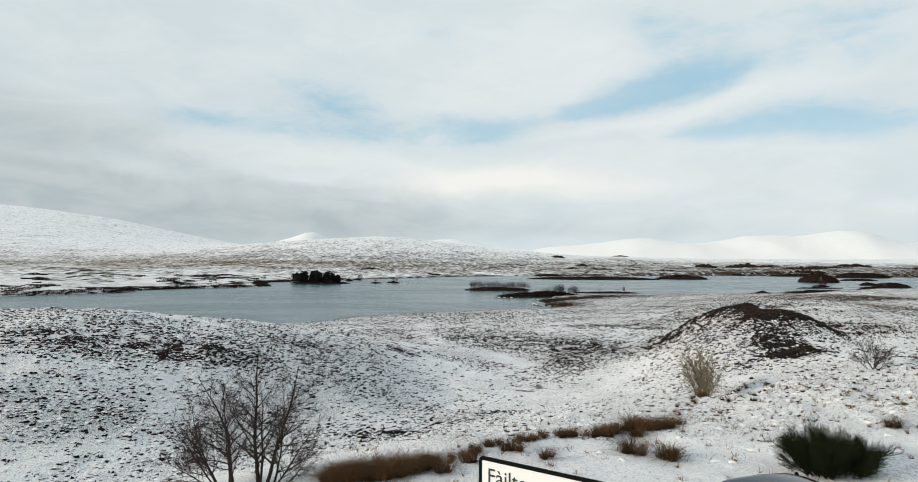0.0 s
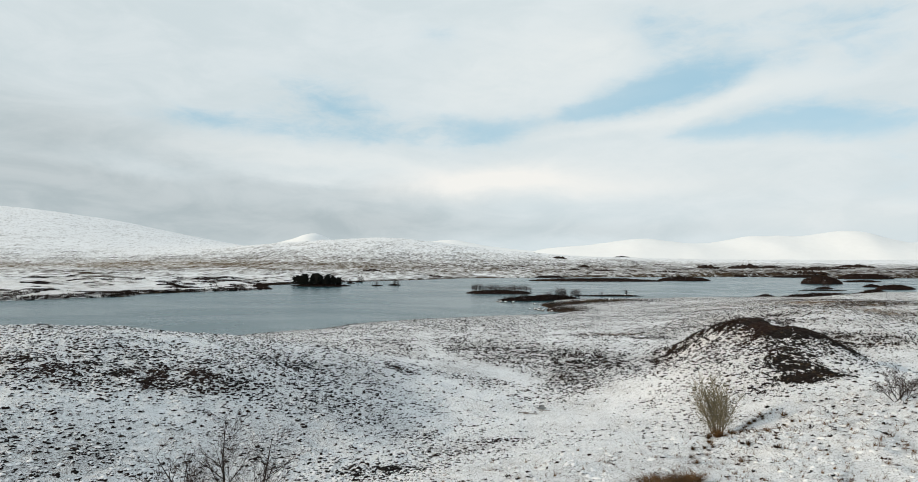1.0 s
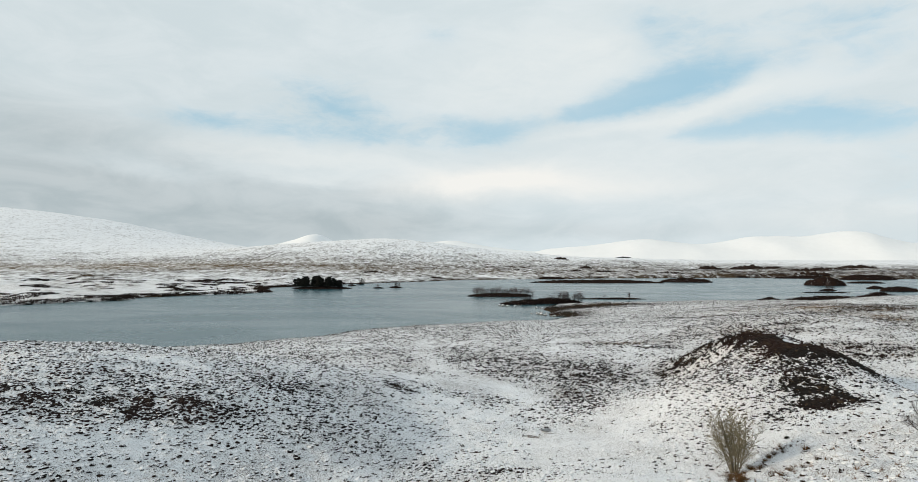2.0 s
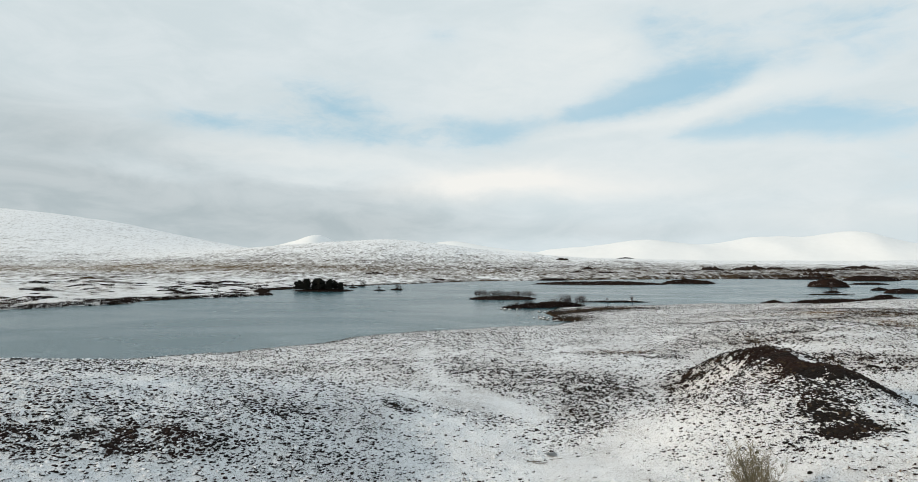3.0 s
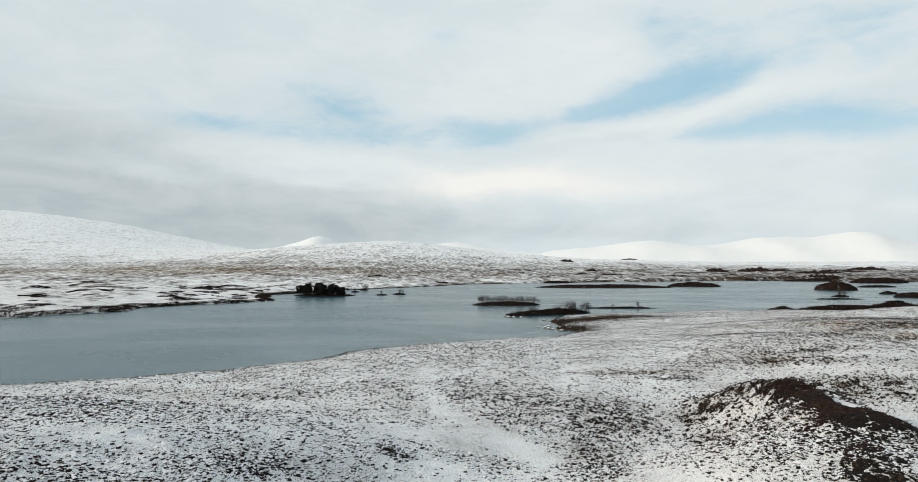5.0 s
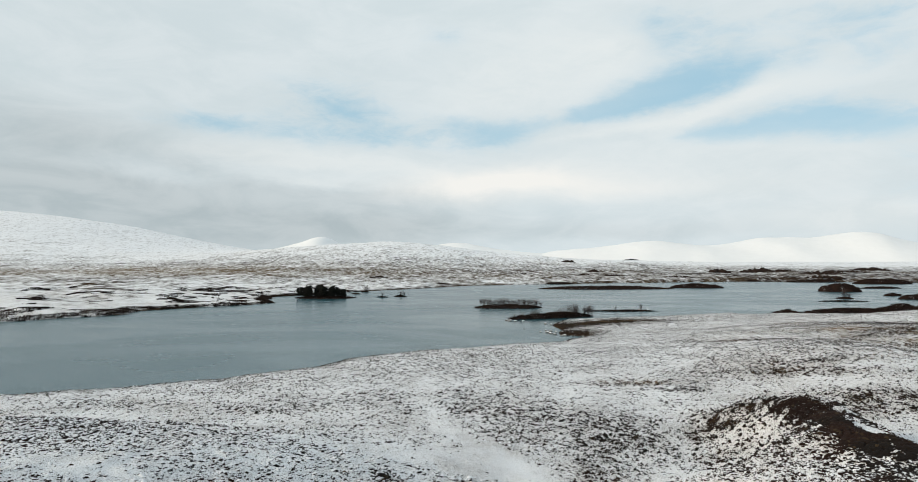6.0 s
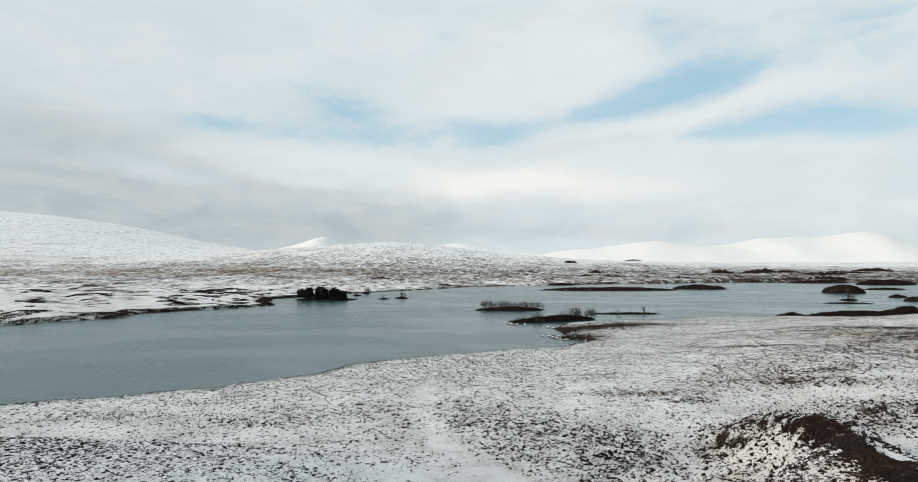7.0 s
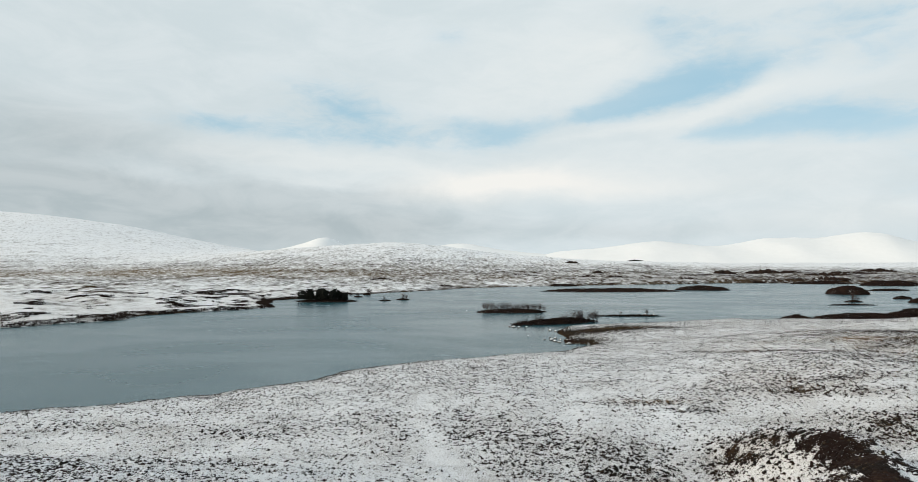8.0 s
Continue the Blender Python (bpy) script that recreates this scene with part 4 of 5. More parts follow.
spots += [(1.6, 18.0, 0.6), (1.8, 17.9, 0.55), (2.0, 17.8, 0.5), (2.6, 17.1, 0.5), (2.8, 17.3, 0.4), (4.8, 17.8, 0.7), (5.0, 18.0, 0.75), (5.2, 17.8, 0.65), (5.7, 17.6, 0.7), (5.9, 17.5, 0.75), (6.0, 17.7, 0.6), (0.8, 16.8, 0.6), (0.6, 16.7, 0.55),
          (0.0, 15.8, 0.6), (0.2, 15.9, 0.5), (13.3, 20.6, 0.6), (13.5, 20.5, 0.55), (10.4, 26.2, 0.35), (11.5, 28.2, 0.4), (10.9, 30.0, 0.6), (11.1, 30.2, 0.55), (12.9, 31.4, 0.6), (13.1, 31.6, 0.6), (13.4, 31.8, 0.5), (14.4, 33.2, 0.35), (15.2, 33.6, 0.35), (16.0, 34.0, 0.3), (28, 36, 0.8), (28.6, 36.4, 0.7), (17, 37, 0.5), (26, 38, 0.6)]
for n, (x, y, size) in enumerate(spots):
    ob = new("grass_tussock", tuft_meshes[n % 5])
    ob.matrix_basis = pose(x, y, ground_z(x, y), 0, 0, rng.uniform(0, 360)) @ Matrix.Diagonal((size * 1.25, size * 1.25, size * 0.9, 1))
    tagged(ob, "tussock of bleached orange-brown grass in the snow", "grass tussock", "grass tussocks along the bank")


# ---------------------------------------------------------------- heather and tussocks over the near land
def snow_topped_heather():
    """Heather with snow lying on top: less of it where the heather stands thick."""
    m = bpy.data.materials.new("snow_topped_heather")
    m.use_nodes = True
    N = Nodes(m.node_tree)
    where = N.node("ShaderNodeTexCoord").outputs["Object"]
    geo = N.node("ShaderNodeNewGeometry")
    up = N.node("ShaderNodeSeparateXYZ")
    N.put(up.inputs[0], geo.outputs["Normal"])
    own = geo.outputs["Random Per Island"]
    grain = N.noise(where, 7.0, 4.0, 0.65)
    lie = N.math("MULTIPLY_ADD", N.math("SUBTRACT", grain, 0.5), 1.5, N.math("MULTIPLY_ADD", N.math("SUBTRACT", own, 0.5), 0.7, up.outputs[2]))
    limit = N.math("MULTIPLY_ADD", N.step(N.stored("cover"), 0.6, 1.0), 0.5, N.math("MULTIPLY_ADD", N.stored("cover"), 0.95, 0.36))
    lying = N.step(lie, N.math("SUBTRACT", limit, 0.13), N.math("ADD", limit, 0.15))
    field = N.noise(where, 0.22, 3.0, 0.5)
    wood = N.mix(N.step(field, 0.42, 0.60), (0.010, 0.008, 0.007), (0.018, 0.010, 0.008))
    wood = N.mix(N.step(own, 0.84, 1.0), wood, (0.042, 0.029, 0.017))
    wood = N.mix(N.step(N.stored("straw"), 0.30, 0.85), wood, (0.15, 0.088, 0.040))
    b = N.node("ShaderNodeBsdfPrincipled")
    N.put(b.inputs["Base Color"], N.mix(lying, wood, (0.74, 0.75, 0.775)))
    b.inputs["Roughness"].default_value, b.inputs["Specular IOR Level"].default_value = 0.85, 0.1
    k = N.node("ShaderNodeBump")
    k.inputs["Strength"].default_value, k.inputs["Distance"].default_value = 0.8, 0.05
    N.put(k.inputs["Height"], grain)
    N.put(b.inputs["Normal"], k.outputs[0])
    N.put(N.node("ShaderNodeOutputMaterial").inputs[0], b.outputs[0])
    return m


def dome(r, rings, n=5):
    """A lumpy hump about 1 in radius and 1 high: corners and triangles."""
    verts = [(r.normal(0, 0.2), r.normal(0, 0.2), r.uniform(0.8, 1.1))]
    for z, wide in rings:
        for i in range(n):
            a = (i + r.uniform(-0.25, 0.25) + z) * 2 * math.pi / n
            q = wide * r.uniform(0.7, 1.3)
            verts.append((q * math.cos(a), q * math.sin(a), z * r.uniform(0.8, 1.2)))
    faces = [(0, 1 + i, 1 + (i + 1) % n) for i in range(n)]
    for k in range(len(rings) - 1):
        for i in range(n):
            p, q = 1 + k * n + i, 1 + k * n + (i + 1) % n
            faces += [(p, p + n, q + n), (p, q + n, q)]
    return np.array(verts), np.array(faces)


def hummocks(name, label, seed, y0, y1, tries, rings, size, most, dense, darker, tall):
    """Snow-topped clumps of heather between two distances, thick where the heather is."""
    r = np.random.default_rng(seed)
    y = np.sqrt(r.uniform((y0 + 12) ** 2, (y1 + 12) ** 2, tries)) - 12
    x = 3 + r.uniform(-1, 1, tries) * 0.84 * (y + 12)
    z, sa, sb = land(x, y)
    cover, straw, _ = shares(x, y, sa, sb)
    cluster = 0.6 * waves(x, y, 1.3, 91, 2) + 0.5 * waves(x, y, 5, 92, 2)
    terrace = 0.3 + 0.7 * np.clip(((y - 29.4) - 0.74 * x + 4) / 6, 0, 1)
    keep = (sa > 0.4) & (r.random(tries) < terrace * np.clip((cover * 1.25 - 0.10 + 0.30 * cluster) * dense, 0.015, 1.0))
    x, y, z, cover, straw = (v[keep][:most] for v in (x, y, z, cover, straw))
    m = len(x)
    grade = np.clip((y - 36) / 26, 0, 1) if len(rings) > 1 else 0.0
    wide = size * (1 + 0.5 * grade) * (0.05 + 0.17 * r.random(m) ** 1.7) * (0.85 + 0.6 * np.clip(cover, 0, 0.8))
    shapes = [dome(r, rings, 3 + len(rings)) for _ in range(24)]
    base, face = np.stack([v for v, f in shapes])[r.integers(0, 24, m)], shapes[0][1]
    turn, long = (radians(22) + r.normal(0, 0.5, m))[:, None], r.uniform(0.9, 1.6, m)[:, None]
    c, k = np.cos(turn), np.sin(turn)
    px, py = base[:, :, 0] * long, base[:, :, 1]
    v = np.stack([px * c - py * k, px * k + py * c, (base[:, :, 2] - 0.12) * r.uniform(0.6, 1.2, m)[:, None] * tall], -1) * wide[:, None, None] + np.stack([x, y, z], -1)[:, None]
    me = mesh_from(name, v.reshape(-1, 3), (face[None] + (np.arange(m) * base.shape[1])[:, None, None]).reshape(-1, 3), SNOWY_HEATH)
    store(me, "cover", np.repeat(np.clip(cover + darker + 0.07 * grade + r.normal(0, 0.1, m), 0, 1.2), base.shape[1]))
    store(me, "straw", np.repeat(np.clip(straw + r.normal(0, 0.12, m), 0, 1), base.shape[1]))
    return tagged(new(name, me), label, "heather", kind="stuff")


SNOWY_HEATH = snow_topped_heather()
hummocks("heather_hummocks", "low clumps of brown heather with snow lying on top", 93, 11, 62, 330000, ((0.55, 0.75), (0.0, 1.0)), 0.56, 64000, 1.25, 0.04, 0.95)
hummocks("heather_hummocks", "small snow-topped heather clumps towards the lake", 94, 62, 320, 1300000, ((0.0, 1.0),), 1.0, 225000, 2.3, 0.24, 0.95)


def sprigs(rng, blades=8):
    """A low upright tuft of woody sprigs, about 1 high: corners and triangles."""
    verts, faces = [], []
    for k in range(blades):
        a, q = rng.uniform(0, 2 * math.pi), math.sqrt(rng.random()) * 0.55
        foot = np.array([q * math.cos(a), q * math.sin(a), -0.25])
        t = rng.uniform(0, 2 * math.pi)
        wide = np.array([math.cos(t), math.sin(t), 0]) * rng.uniform(0.3, 0.6)
        tip = foot + np.array([math.cos(a) * 0.9 * q, math.sin(a) * 0.9 * q, rng.uniform(0.5, 0.95)]) + rng.normal(0, 0.15, 3)
        verts += [foot - wide, foot + wide, tip]
        faces.append((3 * k, 3 * k + 1, 3 * k + 2))
    return np.array(verts), np.array(faces)


def scatter_heather():
    r = np.random.default_rng(77)
    n = 400000
    y = 9 + 150 * r.random(n) ** 0.8
    x = 1 + r.uniform(-1, 1, n) * (14 + 0.82 * y)
    clusters = 0.5 + 0.42 * waves(x, y, 0.6, 81, 2) * np.clip(1.3 - y / 80, 0.3, 1) + 0.14 * waves(x, y, 3.5, 82, 2) + r.normal(0, 0.15, n)
    ok = clusters > 0.2
    x, y, clusters = x[ok], y[ok], clusters[ok]
    z, sa, sb = land(x, y)
    cover = shares(x, y, sa, sb)[0]
    chance = np.clip(cover * 1.6 - 0.08, 0.03, 0.75) * np.clip((14 + 0.82 * y) / 110, 0.2, 1.2)
    keep = (sa > 0.3) & (r.random(len(x)) < chance) & (clusters > np.maximum(0.70 - 0.62 * cover, 0.40) - 0.3 * np.clip((cover - 0.72) / 0.2, 0, 1))
    x, y, z, cover = (v[keep][:30000] for v in (x, y, z, cover))
    # and more thinly, in bigger clumps, towards the head of the lake
    fy = r.uniform(150, 300, 130000)
    fx = 60 + r.uniform(-1, 1, 130000) * 190
    fz, sa, sb = land(fx, fy)
    fc = shares(fx, fy, sa, sb)[0]
    keep = (sa > 0.3) & (r.random(len(fx)) < fc * 1.2 + 0.05) & (waves(fx, fy, 2.5, 85, 2) > 0.35 - 1.2 * fc)
    x, y, z, cover = (np.concatenate([a, b[keep][:6000]]) for a, b in ((x, fx), (y, fy), (z, fz), (cover, fc)))
    m = len(x)
    size = (0.05 + 0.15 * r.random(m) ** 2.2) * (0.72 + 0.9 * np.clip(cover, 0, 0.7)) * np.clip(0.75 + y / 130, 0.85, 1.35)
    shapes = [sprigs(r) for _ in range(60)]
    base, face = np.stack([v for v, f in shapes])[r.integers(0, 60, m)], shapes[0][1]
    turn, wide = r.uniform(0, 2 * np.pi, m)[:, None], r.uniform(0.9, 1.5, m)[:, None]
    c, k = np.cos(turn), np.sin(turn)
    px, py = base[:, :, 0] * wide, base[:, :, 1]
    v = np.stack([px * c - py * k, px * k + py * c, base[:, :, 2] * r.uniform(0.5, 0.95, m)[:, None]], -1) * size[:, None, None] + np.stack([x, y, z], -1)[:, None]
    return v.reshape(-1, 3), (face[None] + (np.arange(m) * base.shape[1])[:, None, None]).reshape(-1, 3)


tagged(new("heather", mesh_from("heather", *scatter_heather(), HEATHER, False)), "scattered dark clumps of heather poking through snow", "heather", kind="stuff")


def bank_heather():
    """Tall heather along the low banks across the lake."""
    r = np.random.default_rng(78)
    x, y = r.uniform(-420, -115, 80000), r.uniform(215, 520, 80000)
    z, sa, sb = land(x, y)
    patchy = 0.55 * waves(x, y, 30, 83, 2) + 0.75 * waves(x, y, 8, 84, 2)
    keep = (sb > 0.5) & (((sb < 7) & (patchy > -0.9)) | ((sb < 200) & (patchy > 0.30)))
    pieces = [ragged(r) for _ in range(12)]
    verts, faces, n = [], pieces[0][1], 0
    for k, (px, py, pz) in enumerate(zip(x[keep], y[keep], z[keep])):
        verts.append(pieces[k % 12][0] * r.uniform(0.6, 1.3) * (1.3, 1.3, 0.8) + (px, py, pz - 0.1))
    f = faces[None] + (np.arange(len(verts)) * 39)[:, None, None]
    return np.concatenate(verts), f.reshape(-1, 3)


tagged(new("heather", mesh_from("heather", *bank_heather(), HEATHER, False)), "dark heather along the snowy far banks of the lake", "heather", kind="stuff")


def snow_tussocks():
    """Snow lying on clumps of grass, and the dead grass that sticks out of it."""
    r = np.random.default_rng(79)
    domes, verts, faces = [], [], []
    x = np.concatenate([19 + 11 * r.normal(0, 1, 2600), r.uniform(-14, 30, 260)])
    y = np.concatenate([28 + 5.5 * r.normal(0, 1, 2600) + 0.45 * (x[:2600] - 19), r.uniform(13, 34, 260)])
    z, sa, sb = land(x, y)
    for k in range(len(x)):
        if (y[k] - 29.4) - 0.74 * x[k] > 3 or y[k] < 12:
            continue
        size = 0.04 + 0.12 * r.random() ** 2
        v, f = clump(r, size, r.uniform(0.3, 0.7), 0.5)
        domes.append((v * (1.35, 1.0, 1.0) + (x[k], y[k], z[k] - 0.04), f))
        if r.random() < 0.6:
            side = r.normal(-1.2, 1.3)
            for _ in range(r.integers(3, 22)):
                a = side + r.normal(0, 0.7)
                foot = np.array([x[k], y[k], z[k]]) + np.array([math.cos(a), math.sin(a), 0]) * size * 0.9
                tip = foot + np.array([math.cos(a) * r.uniform(0, 0.2) + r.normal(0, 0.04), math.sin(a) * r.uniform(0, 0.2), 0.05 + 0.2 * r.random() ** 2])
                wide = np.array([-math.sin(a), math.cos(a), 0]) * 0.008
                n = len(verts)
                verts += [foot - wide, foot + wide, tip]
                faces.append((n, n + 1, n + 2))
    tagged(new("snow_tussocks", mesh_from("snow_tussocks", *joined(domes), DRIFT, True)), "small humps of snow over grass clumps", "snow", kind="stuff")
    tagged(new("dead_grass", mesh_from("dead_grass", np.array(verts), np.array(faces), STRAW, False)), "wisps of dead brown grass sticking out of snow", "grass", kind="stuff")


snow_tussocks()


# ---------------------------------------------------------------- stones in the shallows
def stone_mesh(seed):
    r = np.random.default_rng(seed)
    bm = bmesh.new()
    bmesh.ops.create_icosphere(bm, subdivisions=2, radius=1.0)
    for v in bm.verts:
        k = 1 + 0.3 * noise.noise(v.co * 1.3 + Vector((seed, 0, 0))) + 0.12 * noise.noise(v.co * 3.1 + Vector((0, seed, 0)))
        v.co = Vector((v.co.x * 1.25, v.co.y, v.co.z * 0.7)) * k
    me = bpy.data.meshes.new("stone")
    bm.to_mesh(me)
    bm.free()
    me.materials.append(SNOWY_STONE)
    return me


def snowy_stone():
    """Granite with snow lying on the faces that look up."""
    m = bpy.data.materials.new("snow_capped_granite")
    m.use_nodes = True
    N = Nodes(m.node_tree)
    where = N.node("ShaderNodeTexCoord").outputs["Object"]
    up = N.node("ShaderNodeSeparateXYZ")
    N.put(up.inputs[0], N.node("ShaderNodeNewGeometry").outputs["Normal"])
    grain = N.noise(where, 3.0, 5.0)
    lying = N.step(N.math("MULTIPLY_ADD", grain, 0.5, up.outputs[2]), 0.95, 1.1)
    b = N.node("ShaderNodeBsdfPrincipled")
    N.put(b.inputs["Base Color"], N.mix(lying, N.mix(grain, (0.05, 0.047, 0.045), (0.16, 0.15, 0.14)), (0.82, 0.84, 0.86)))
    b.inputs["Roughness"].default_value = 0.85
    N.put(N.node("ShaderNodeOutputMaterial").inputs[0], b.outputs[0])
    return m


SNOWY_STONE = snowy_stone()
stones = [stone_mesh(k) for k in (3, 5, 8, 13)]
places = [(13.5, 211, 0.5), (15.5, 210, 0.9), (18.6, 211.5, 0.5), (20.2, 201, 0.8), (19.3, 200.5, 0.5), (8.5, 221, 0.35), (4, 250, 1.0), (2.6, 252, 0.7), (6, 249, 0.8), (9, 250.5, 0.7), (-34.5, 330, 0.4), (-28, 332, 0.4), (-5, 262, 0.3), (1, 258, 0.3)]
places += [(16.4, 207, 0.8), (17.6, 204.5, 0.7), (19, 236, 0.7), (17.2, 239, 0.9), (21, 240, 0.6), (17, 214, 0.7), (15.6, 216.4, 0.5), (28.5, 207.6, 0.7), (32, 207.4, 0.8), (70, 318.5, 1.1), (74, 319, 0.7), (-20, 334, 0.5),
          (196, 394, 0.7), (203, 395.5, 0.6), (222, 400, 0.7), (228, 433, 0.6), (240, 436, 0.6), (125, 303, 0.6), (128, 306, 0.5), (106, 295, 0.6), (112, 291, 0.5), (118, 287, 0.5), (143, 296, 0.6)]
for n, (x, y, size) in enumerate(places):
    ob = new("stone", stones[n % 4])
    ob.matrix_basis = pose(x, y, max(0.05, ground_z(x, y)), 0, 0, 47 * n) @ Matrix.Scale(size * 0.8, 4)
    tagged(ob, "dark wet granite boulder with a cap of snow", "boulder", "boulders along the lake shore")
# a pale boulder and a dark one on the moor
for x, y, size in ((25.5, 103.5, 0.55), (45.5, 112.4, 0.4)):
    ob = new("stone", stones[1])
    ob.matrix_basis = pose(x, y, ground_z(x, y) + 0.1) @ Matrix.Scale(size, 4)
    tagged(ob, "granite boulder with a cap of snow on the moor", "boulder")

# ---------------------------------------------------------------- bleached sticks lying in the hollow
DRY_WOOD = surface("weathered_wood", (0.16, 0.14, 0.12), 0.85, grain=12, spread=0.4)
for k, (sx, sy, turn, long) in enumerate(((3.9, 50.4, 8, 1.5), (4.5, 50.8, 14, 1.9), (4.1, 49.9, -6, 1.1), (5.3, 50.9, 20, 1.0))):
    stick_rows = []
    branch(np.random.default_rng(300 + k), stick_rows, (-long / 2, 0, 0), (1, 0, 0), long, 0.035, 0.012, 6, 0.05, 0.0)
    stick = new("fallen_branch", mesh_from("fallen_branch", *tubes(stick_rows, 6), DRY_WOOD))
    stick.matrix_basis = pose(sx, sy, ground_z(sx, sy) + 0.09, 0, 0, turn)
    tagged(stick, "thin bleached branch lying on the snow", "branch", "fallen branches in the hollow")

# ---------------------------------------------------------------- frozen pool in the hollow
ICE = surface("grey_ice", (0.20, 0.215, 0.225), 0.3, grain=2.5, spread=0.35)
pool_x, pool_y = 5.15, 52.3
bm = bmesh.new()
corners = [bm.verts.new((pool_x, pool_y, ground_z(pool_x, pool_y) + 0.08))]
for q in (0.5, 1.0):
    for k in range(30):
        a = k * 2 * math.pi / 30
        w = q * (1 + 0.45 * noise.noise(Vector((math.cos(a) * 2.1, math.sin(a) * 2.1, 4.2))))
        x, y = pool_x + 0.40 * w * math.cos(a), pool_y + 0.55 * w * math.sin(a)
        corners.append(bm.verts.new((x, y, ground_z(x, y) + 0.08)))
for k in range(30):
    j = (k + 1) % 30
    bm.faces.new((corners[0], corners[1 + k], corners[1 + j]))
    bm.faces.new((corners[1 + k], corners[31 + k], corners[31 + j], corners[1 + j]))
bmesh.ops.solidify(bm, geom=bm.faces[:], thickness=0.06)
me = bpy.data.meshes.new("puddle")
bm.to_mesh(me)
bm.free()
me.materials.append(ICE)
tagged(new("puddle", me), "small grey frozen pool in a snowy hollow", "puddle", kind="structure")

# ---------------------------------------------------------------- road sign
WHITE = surface("white_sign_face", (0.80, 0.81, 0.81), 0.35, grain=6, spread=0.03)
BLACK = surface("black_sign_paint", (0.004, 0.0045, 0.005), 0.8, grain=8, spread=0.2, shine=0.1)
LETTER = surface("dark_green_lettering", (0.018, 0.045, 0.035), 0.45, grain=8, spread=0.2)
STEEL = surface("galvanised_steel", (0.42, 0.43, 0.44), 0.45, 0.9, grain=20, spread=0.15)


def rounded_plate(bm, w, h, y0, y1, r, hole=None):
    """A rounded plate w by h between depths y0 and y1, lower left corner at the origin; with a hole it is a frame."""
    def outline(inset):
        pts = []
        q = max(r - inset, 0.01)
        for cx, cz, a0 in ((w - r, h - r, 0), (r, h - r, 90), (r, r, 180), (w - r, r, 270)):
            for k in range(7):
                a = radians(a0 + 15 * k)
                pts.append((cx + q * math.cos(a), cz + q * math.sin(a)))
        return pts
    outer = outline(0.0)
    fo, bo = ([bm.verts.new((x, y, z)) for x, z in outer] for y in (y0, y1))
    n = len(outer)
    if hole:
        fi, bi = ([bm.verts.new((x, y, z)) for x, z in outline(hole)] for y in (y0, y1))
    for i in range(n):
        j = (i + 1) % n
        bm.faces.new((fo[i], fo[j], bo[j], bo[i]))
        if hole:
            bm.faces.new((fo[j], fo[i], fi[i], fi[j]))
            bm.faces.new((bo[i], bo[j], bi[j], bi[i]))
            bm.faces.new((fi[j], fi[i], bi[i], bi[j]))
    if not hole:
        bm.faces.new(fo)
        bm.faces.new(list(reversed(bo)))
    bmesh.ops.recalc_face_normals(bm, faces=bm.faces[:])
    return bm


def road_sign(at, turn, w=2.6, h=1.25, foot=0.0):
    sign = thing("road_sign", "white road sign with black border and dark lettering on posts", "road sign", at, turn=turn)
    part("board", rounded_plate(bmesh.new(), w, h, 0.0, 0.02, 0.09), WHITE, sign)
    part("border", rounded_plate(bmesh.new(), w, h, -0.004, 0.024, 0.09, 0.065), BLACK, sign, "black painted border")
    curve = bpy.data.curves.new("lettering", "FONT")
    curve.body, curve.size, curve.extrude = "F\u00e0ilte", 0.36, 0.002
    source = bpy.data.objects.new("lettering", curve)
    scene.collection.objects.link(source)
    me = bpy.data.meshes.new_from_object(source.evaluated_get(bpy.context.evaluated_depsgraph_get()))
    bpy.data.objects.remove(source)
    me.materials.clear()
    me.materials.append(LETTER)
    text = new("lettering", me)
    text.parent = sign
    text.matrix_basis = pose(0.17, -0.005, h - 0.43, 90, 0, 0)
    tagged(text, "dark lettering that reads F\u00e0ilte")
    for x in (0.45, w - 0.45):
        bm = bmesh.new()
        bmesh.ops.create_cone(bm, cap_ends=True, segments=16, radius1=0.045, radius2=0.045, depth=h + 1.54, matrix=Matrix.Translation((x, 0.07, h / 2 - 0.85)))
        part("post", bm, STEEL, sign, "round galvanised steel post")
        for z in (0.2, h - 0.2):
            part("clip", box(bmesh.new(), x - 0.06, x + 0.06, 0.022, 0.075, z - 0.025, z + 0.025, 0.004), STEEL, sign)
    return sign


road_sign((1.03, 12.21, 9.19), -30)

# ---------------------------------------------------------------- parked car
PAINT = surface("dark_blue_grey_car_paint", (0.008, 0.011, 0.020), 0.12, 0.0, grain=30, spread=0.1, shine=0.3)
GLASS = surface("dark_car_glass", (0.012, 0.016, 0.02), 0.06, grain=3, spread=0.1)
RUBBER = surface("black_rubber", (0.02, 0.02, 0.021), 0.85, grain=15, spread=0.3)
ALLOY = surface("alloy_wheel", (0.45, 0.46, 0.47), 0.35, 0.85, grain=12, spread=0.1)
TRIM = surface("black_plastic", (0.015, 0.015, 0.016), 0.6, grain=20, spread=0.2)
LAMP = surface("clear_lamp_lens", (0.55, 0.57, 0.6), 0.1, grain=5, spread=0.1)
RED_LAMP = surface("red_lamp_lens", (0.35, 0.012, 0.01), 0.15, grain=5, spread=0.1)


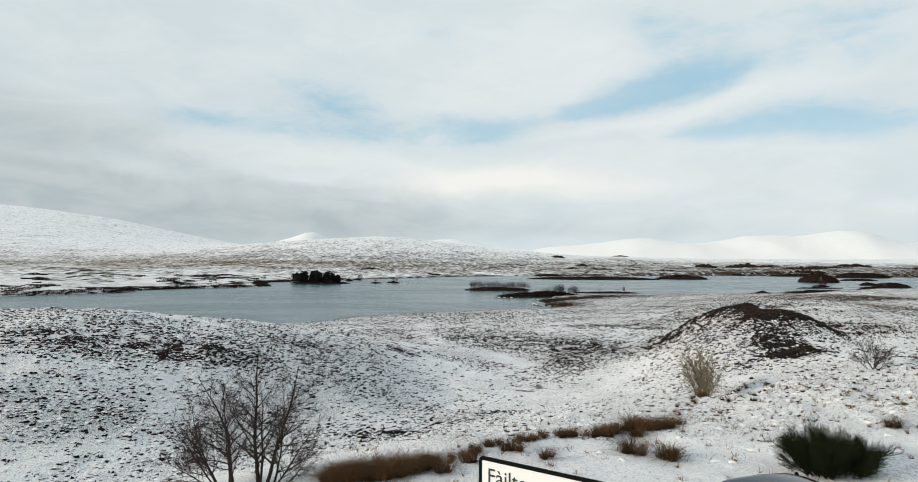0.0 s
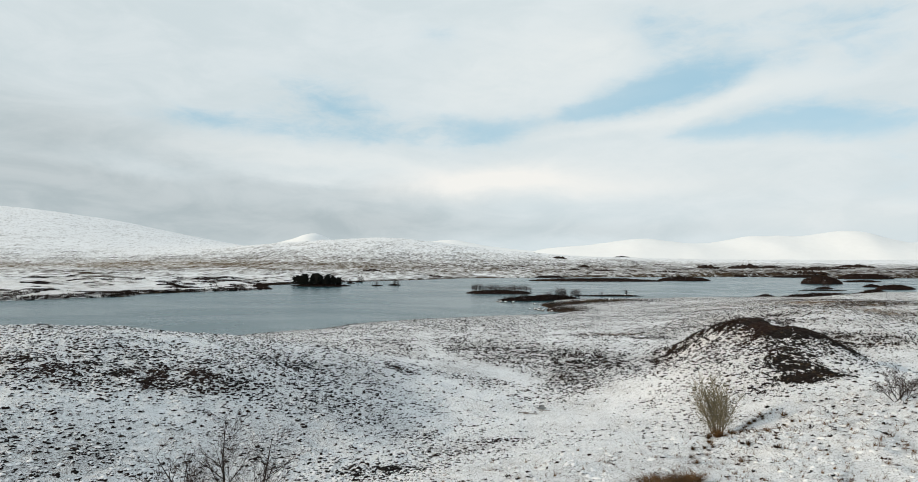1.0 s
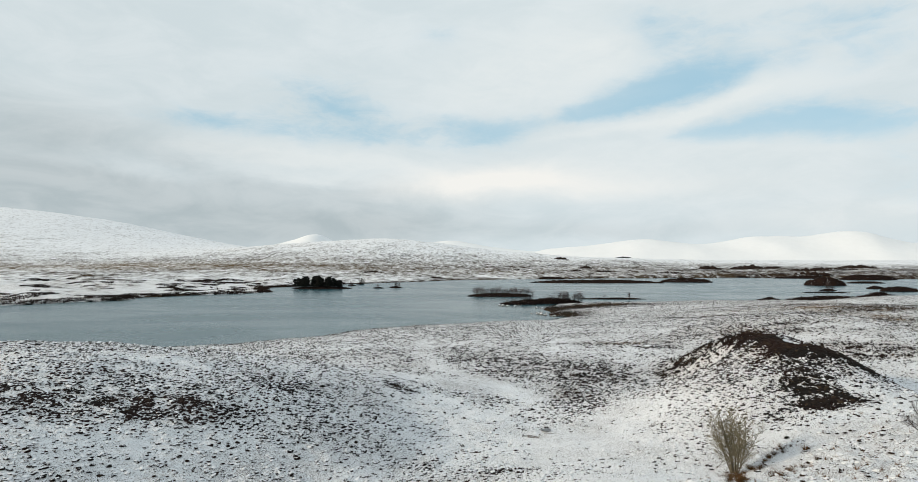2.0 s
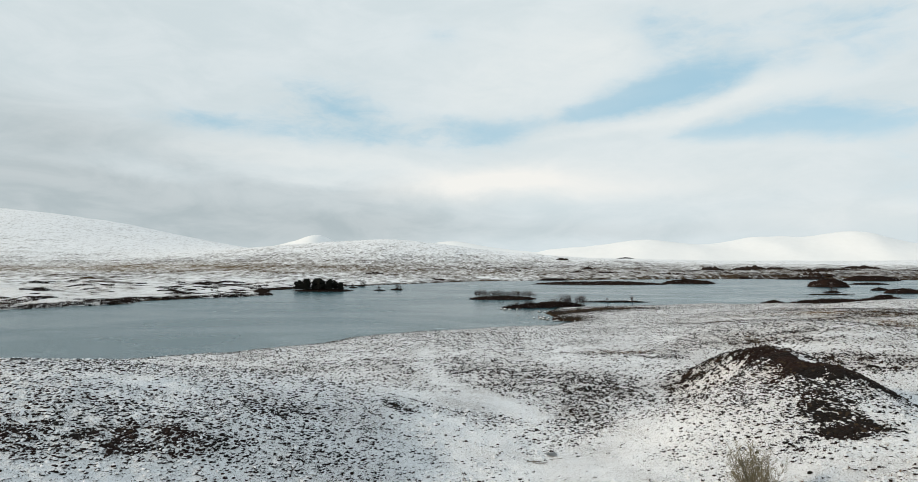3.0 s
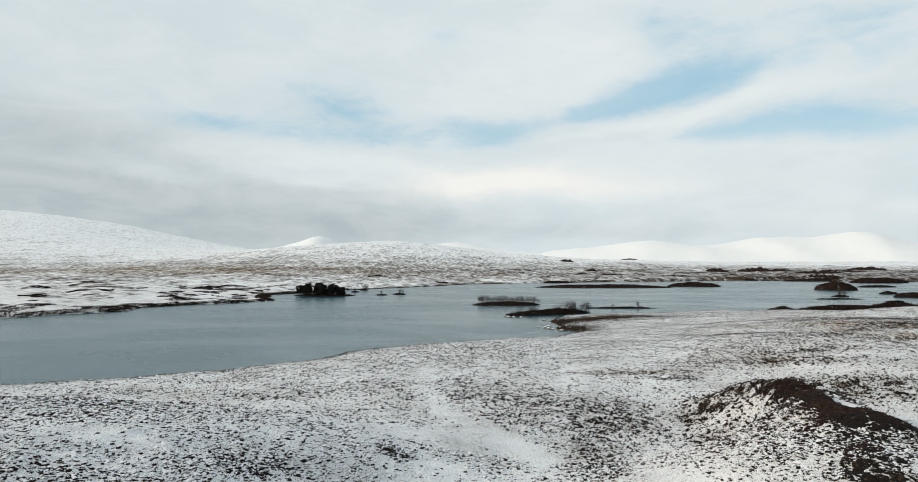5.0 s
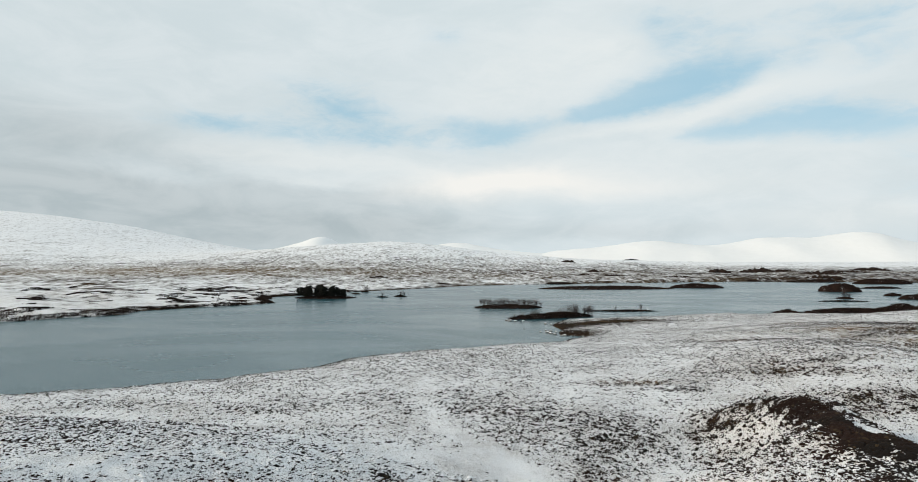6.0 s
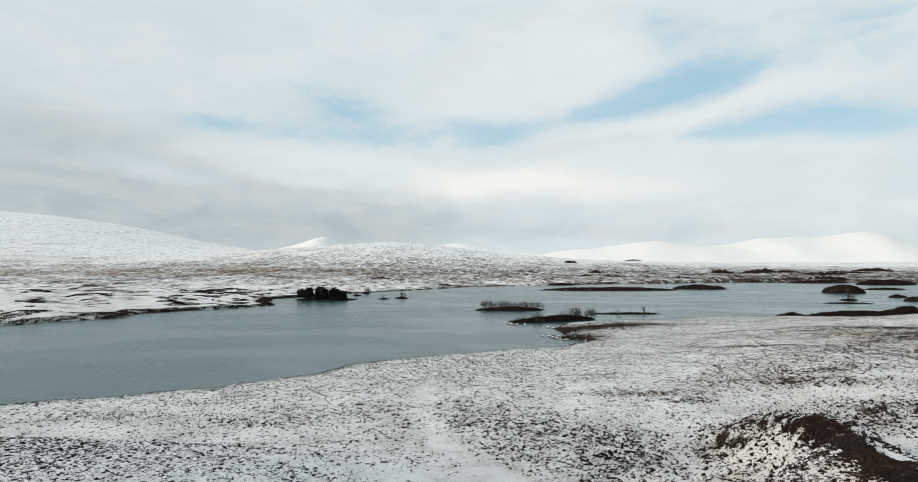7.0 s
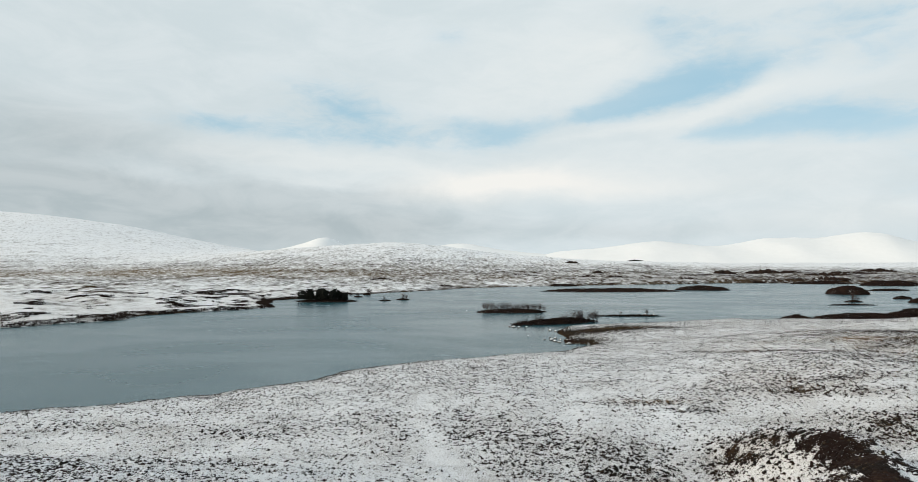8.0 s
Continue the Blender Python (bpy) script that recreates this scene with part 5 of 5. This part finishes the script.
def lofted(sections, closed_ends=True):
    """A skin over cross-sections that all have as many points."""
    bm = bmesh.new()
    rings = [[bm.verts.new(p) for p in sec] for sec in sections]
    for a, b in zip(rings, rings[1:]):
        for i in range(len(a)):
            j = (i + 1) % len(a)
            bm.faces.new((a[i], a[j], b[j], b[i]))
    if closed_ends:
        bm.faces.new(rings[0])
        bm.faces.new(list(reversed(rings[-1])))
    bmesh.ops.recalc_face_normals(bm, faces=bm.faces[:])
    for f in bm.faces:
        f.smooth = True
    return bm


def car_section(x, half, low, high, lean=0.12, n=14):
    """An upright cross-section of a body: rounded box, narrower at the top."""
    pts = []
    for k in range(n * 2):
        a = 2 * math.pi * (k + 0.5) / (n * 2)
        c, s = math.cos(a), math.sin(a)
        q = (abs(c) ** 4 + abs(s) ** 4) ** -0.25
        z = (low + high) / 2 + s * q * (high - low) / 2
        pts.append((x, c * q * half * (1 - lean * max(0, (z - low) / max(high - low, 0.01) - 0.45)), z))
    return pts


def car(at, turn):
    thing_ = thing("car", "dark blue-grey hatchback car parked on snow", "car", at, turn=turn)
    rows = [(-2.08, 0.62, 0.42, 0.78), (-2.0, 0.78, 0.30, 0.92), (-1.6, 0.87, 0.24, 0.98), (-0.8, 0.89, 0.22, 0.98), (0.2, 0.89, 0.22, 0.97), (0.9, 0.88, 0.22, 0.95), (1.5, 0.85, 0.24, 0.86), (1.95, 0.76, 0.28, 0.74), (2.08, 0.6, 0.36, 0.62)]
    part("body", lofted([car_section(*r) for r in rows]), PAINT, thing_, "dark blue-grey painted bodywork")
    cabin = [(-1.92, 0.60, 0.93, 1.02), (-1.7, 0.66, 0.93, 1.30), (-1.3, 0.69, 0.93, 1.455), (-0.7, 0.70, 0.93, 1.50), (-0.1, 0.70, 0.93, 1.50), (0.3, 0.69, 0.93, 1.455), (0.7, 0.67, 0.93, 1.24), (1.12, 0.62, 0.93, 0.98)]
    part("windows", lofted([car_section(x, h, lo, hi, 0.42) for x, h, lo, hi in cabin]), GLASS, thing_, "dark tinted glass all round the cabin")
    roof = [(-1.62, 0.50, 1.375, 1.385), (-1.3, 0.56, 1.42, 1.475), (-0.7, 0.57, 1.46, 1.52), (-0.1, 0.57, 1.46, 1.52), (0.3, 0.55, 1.42, 1.475), (0.46, 0.50, 1.375, 1.385)]
    part("roof", lofted([car_section(x, h, lo, hi, 0.1) for x, h, lo, hi in roof]), PAINT, thing_)
    for side in (-1, 1):
        for x0, x1 in ((0.98, 0.42), (-0.42, -0.42), (-1.72, -1.5)):
            rows_ = [(x0, side * (0.66 if x0 == x1 else 0.60), 0.95, x1, side * 0.52, 1.44, 0.035, 0.03)]
            mesh_part("pillar", *tubes(rows_, 6), PAINT, thing_, smooth=True)
        part("mirror", box(bmesh.new(), 0.62, 0.78, side * 0.98 - 0.1, side * 0.98 + 0.1, 0.96, 1.1, 0.03), PAINT, thing_)
        part("headlight", box(bmesh.new(), 1.8, 2.02, side * 0.58 - 0.15, side * 0.58 + 0.15, 0.6, 0.72, 0.03), LAMP, thing_, "clear headlight")
        part("tail_light", box(bmesh.new(), -2.07, -1.9, side * 0.66 - 0.1, side * 0.66 + 0.1, 0.72, 0.92, 0.03), RED_LAMP, thing_, "red tail light")
        for x in (0.15, -0.85):
            part("door_handle", box(bmesh.new(), x - 0.09, x + 0.09, side * 0.885 - 0.02, side * 0.885 + 0.02, 0.80, 0.83, 0.008), PAINT, thing_)
        for x in (1.28, -1.28):
            bm = bmesh.new()
            bmesh.ops.create_cone(bm, cap_ends=True, segments=28, radius1=0.31, radius2=0.31, depth=0.2, matrix=pose(x, side * 0.79, 0.31, 90, 0, 0))
            bmesh.ops.bevel(bm, geom=[e for e in bm.edges if len(e.link_faces) == 2 and e.calc_face_angle(0) > 1], offset=0.03, segments=2, affect="EDGES", profile=0.5)
            wheel = part("wheel", bm, RUBBER, thing_, "black rubber tyre")
            bm = bmesh.new()
            bmesh.ops.create_cone(bm, cap_ends=True, segments=28, radius1=0.2, radius2=0.2, depth=0.215, matrix=pose(x, side * 0.79, 0.31, 90, 0, 0))
            part("rim", bm, ALLOY, wheel, "grey alloy rim")
    part("bumper", box(bmesh.new(), 1.98, 2.1, -0.7, 0.7, 0.3, 0.48, 0.04), TRIM, thing_)
    part("bumper", box(bmesh.new(), -2.1, -1.98, -0.7, 0.7, 0.32, 0.52, 0.04), TRIM, thing_)
    return thing_


car((5.0, 10.52, ground_z(5.0, 10.52) - 0.03), 205)
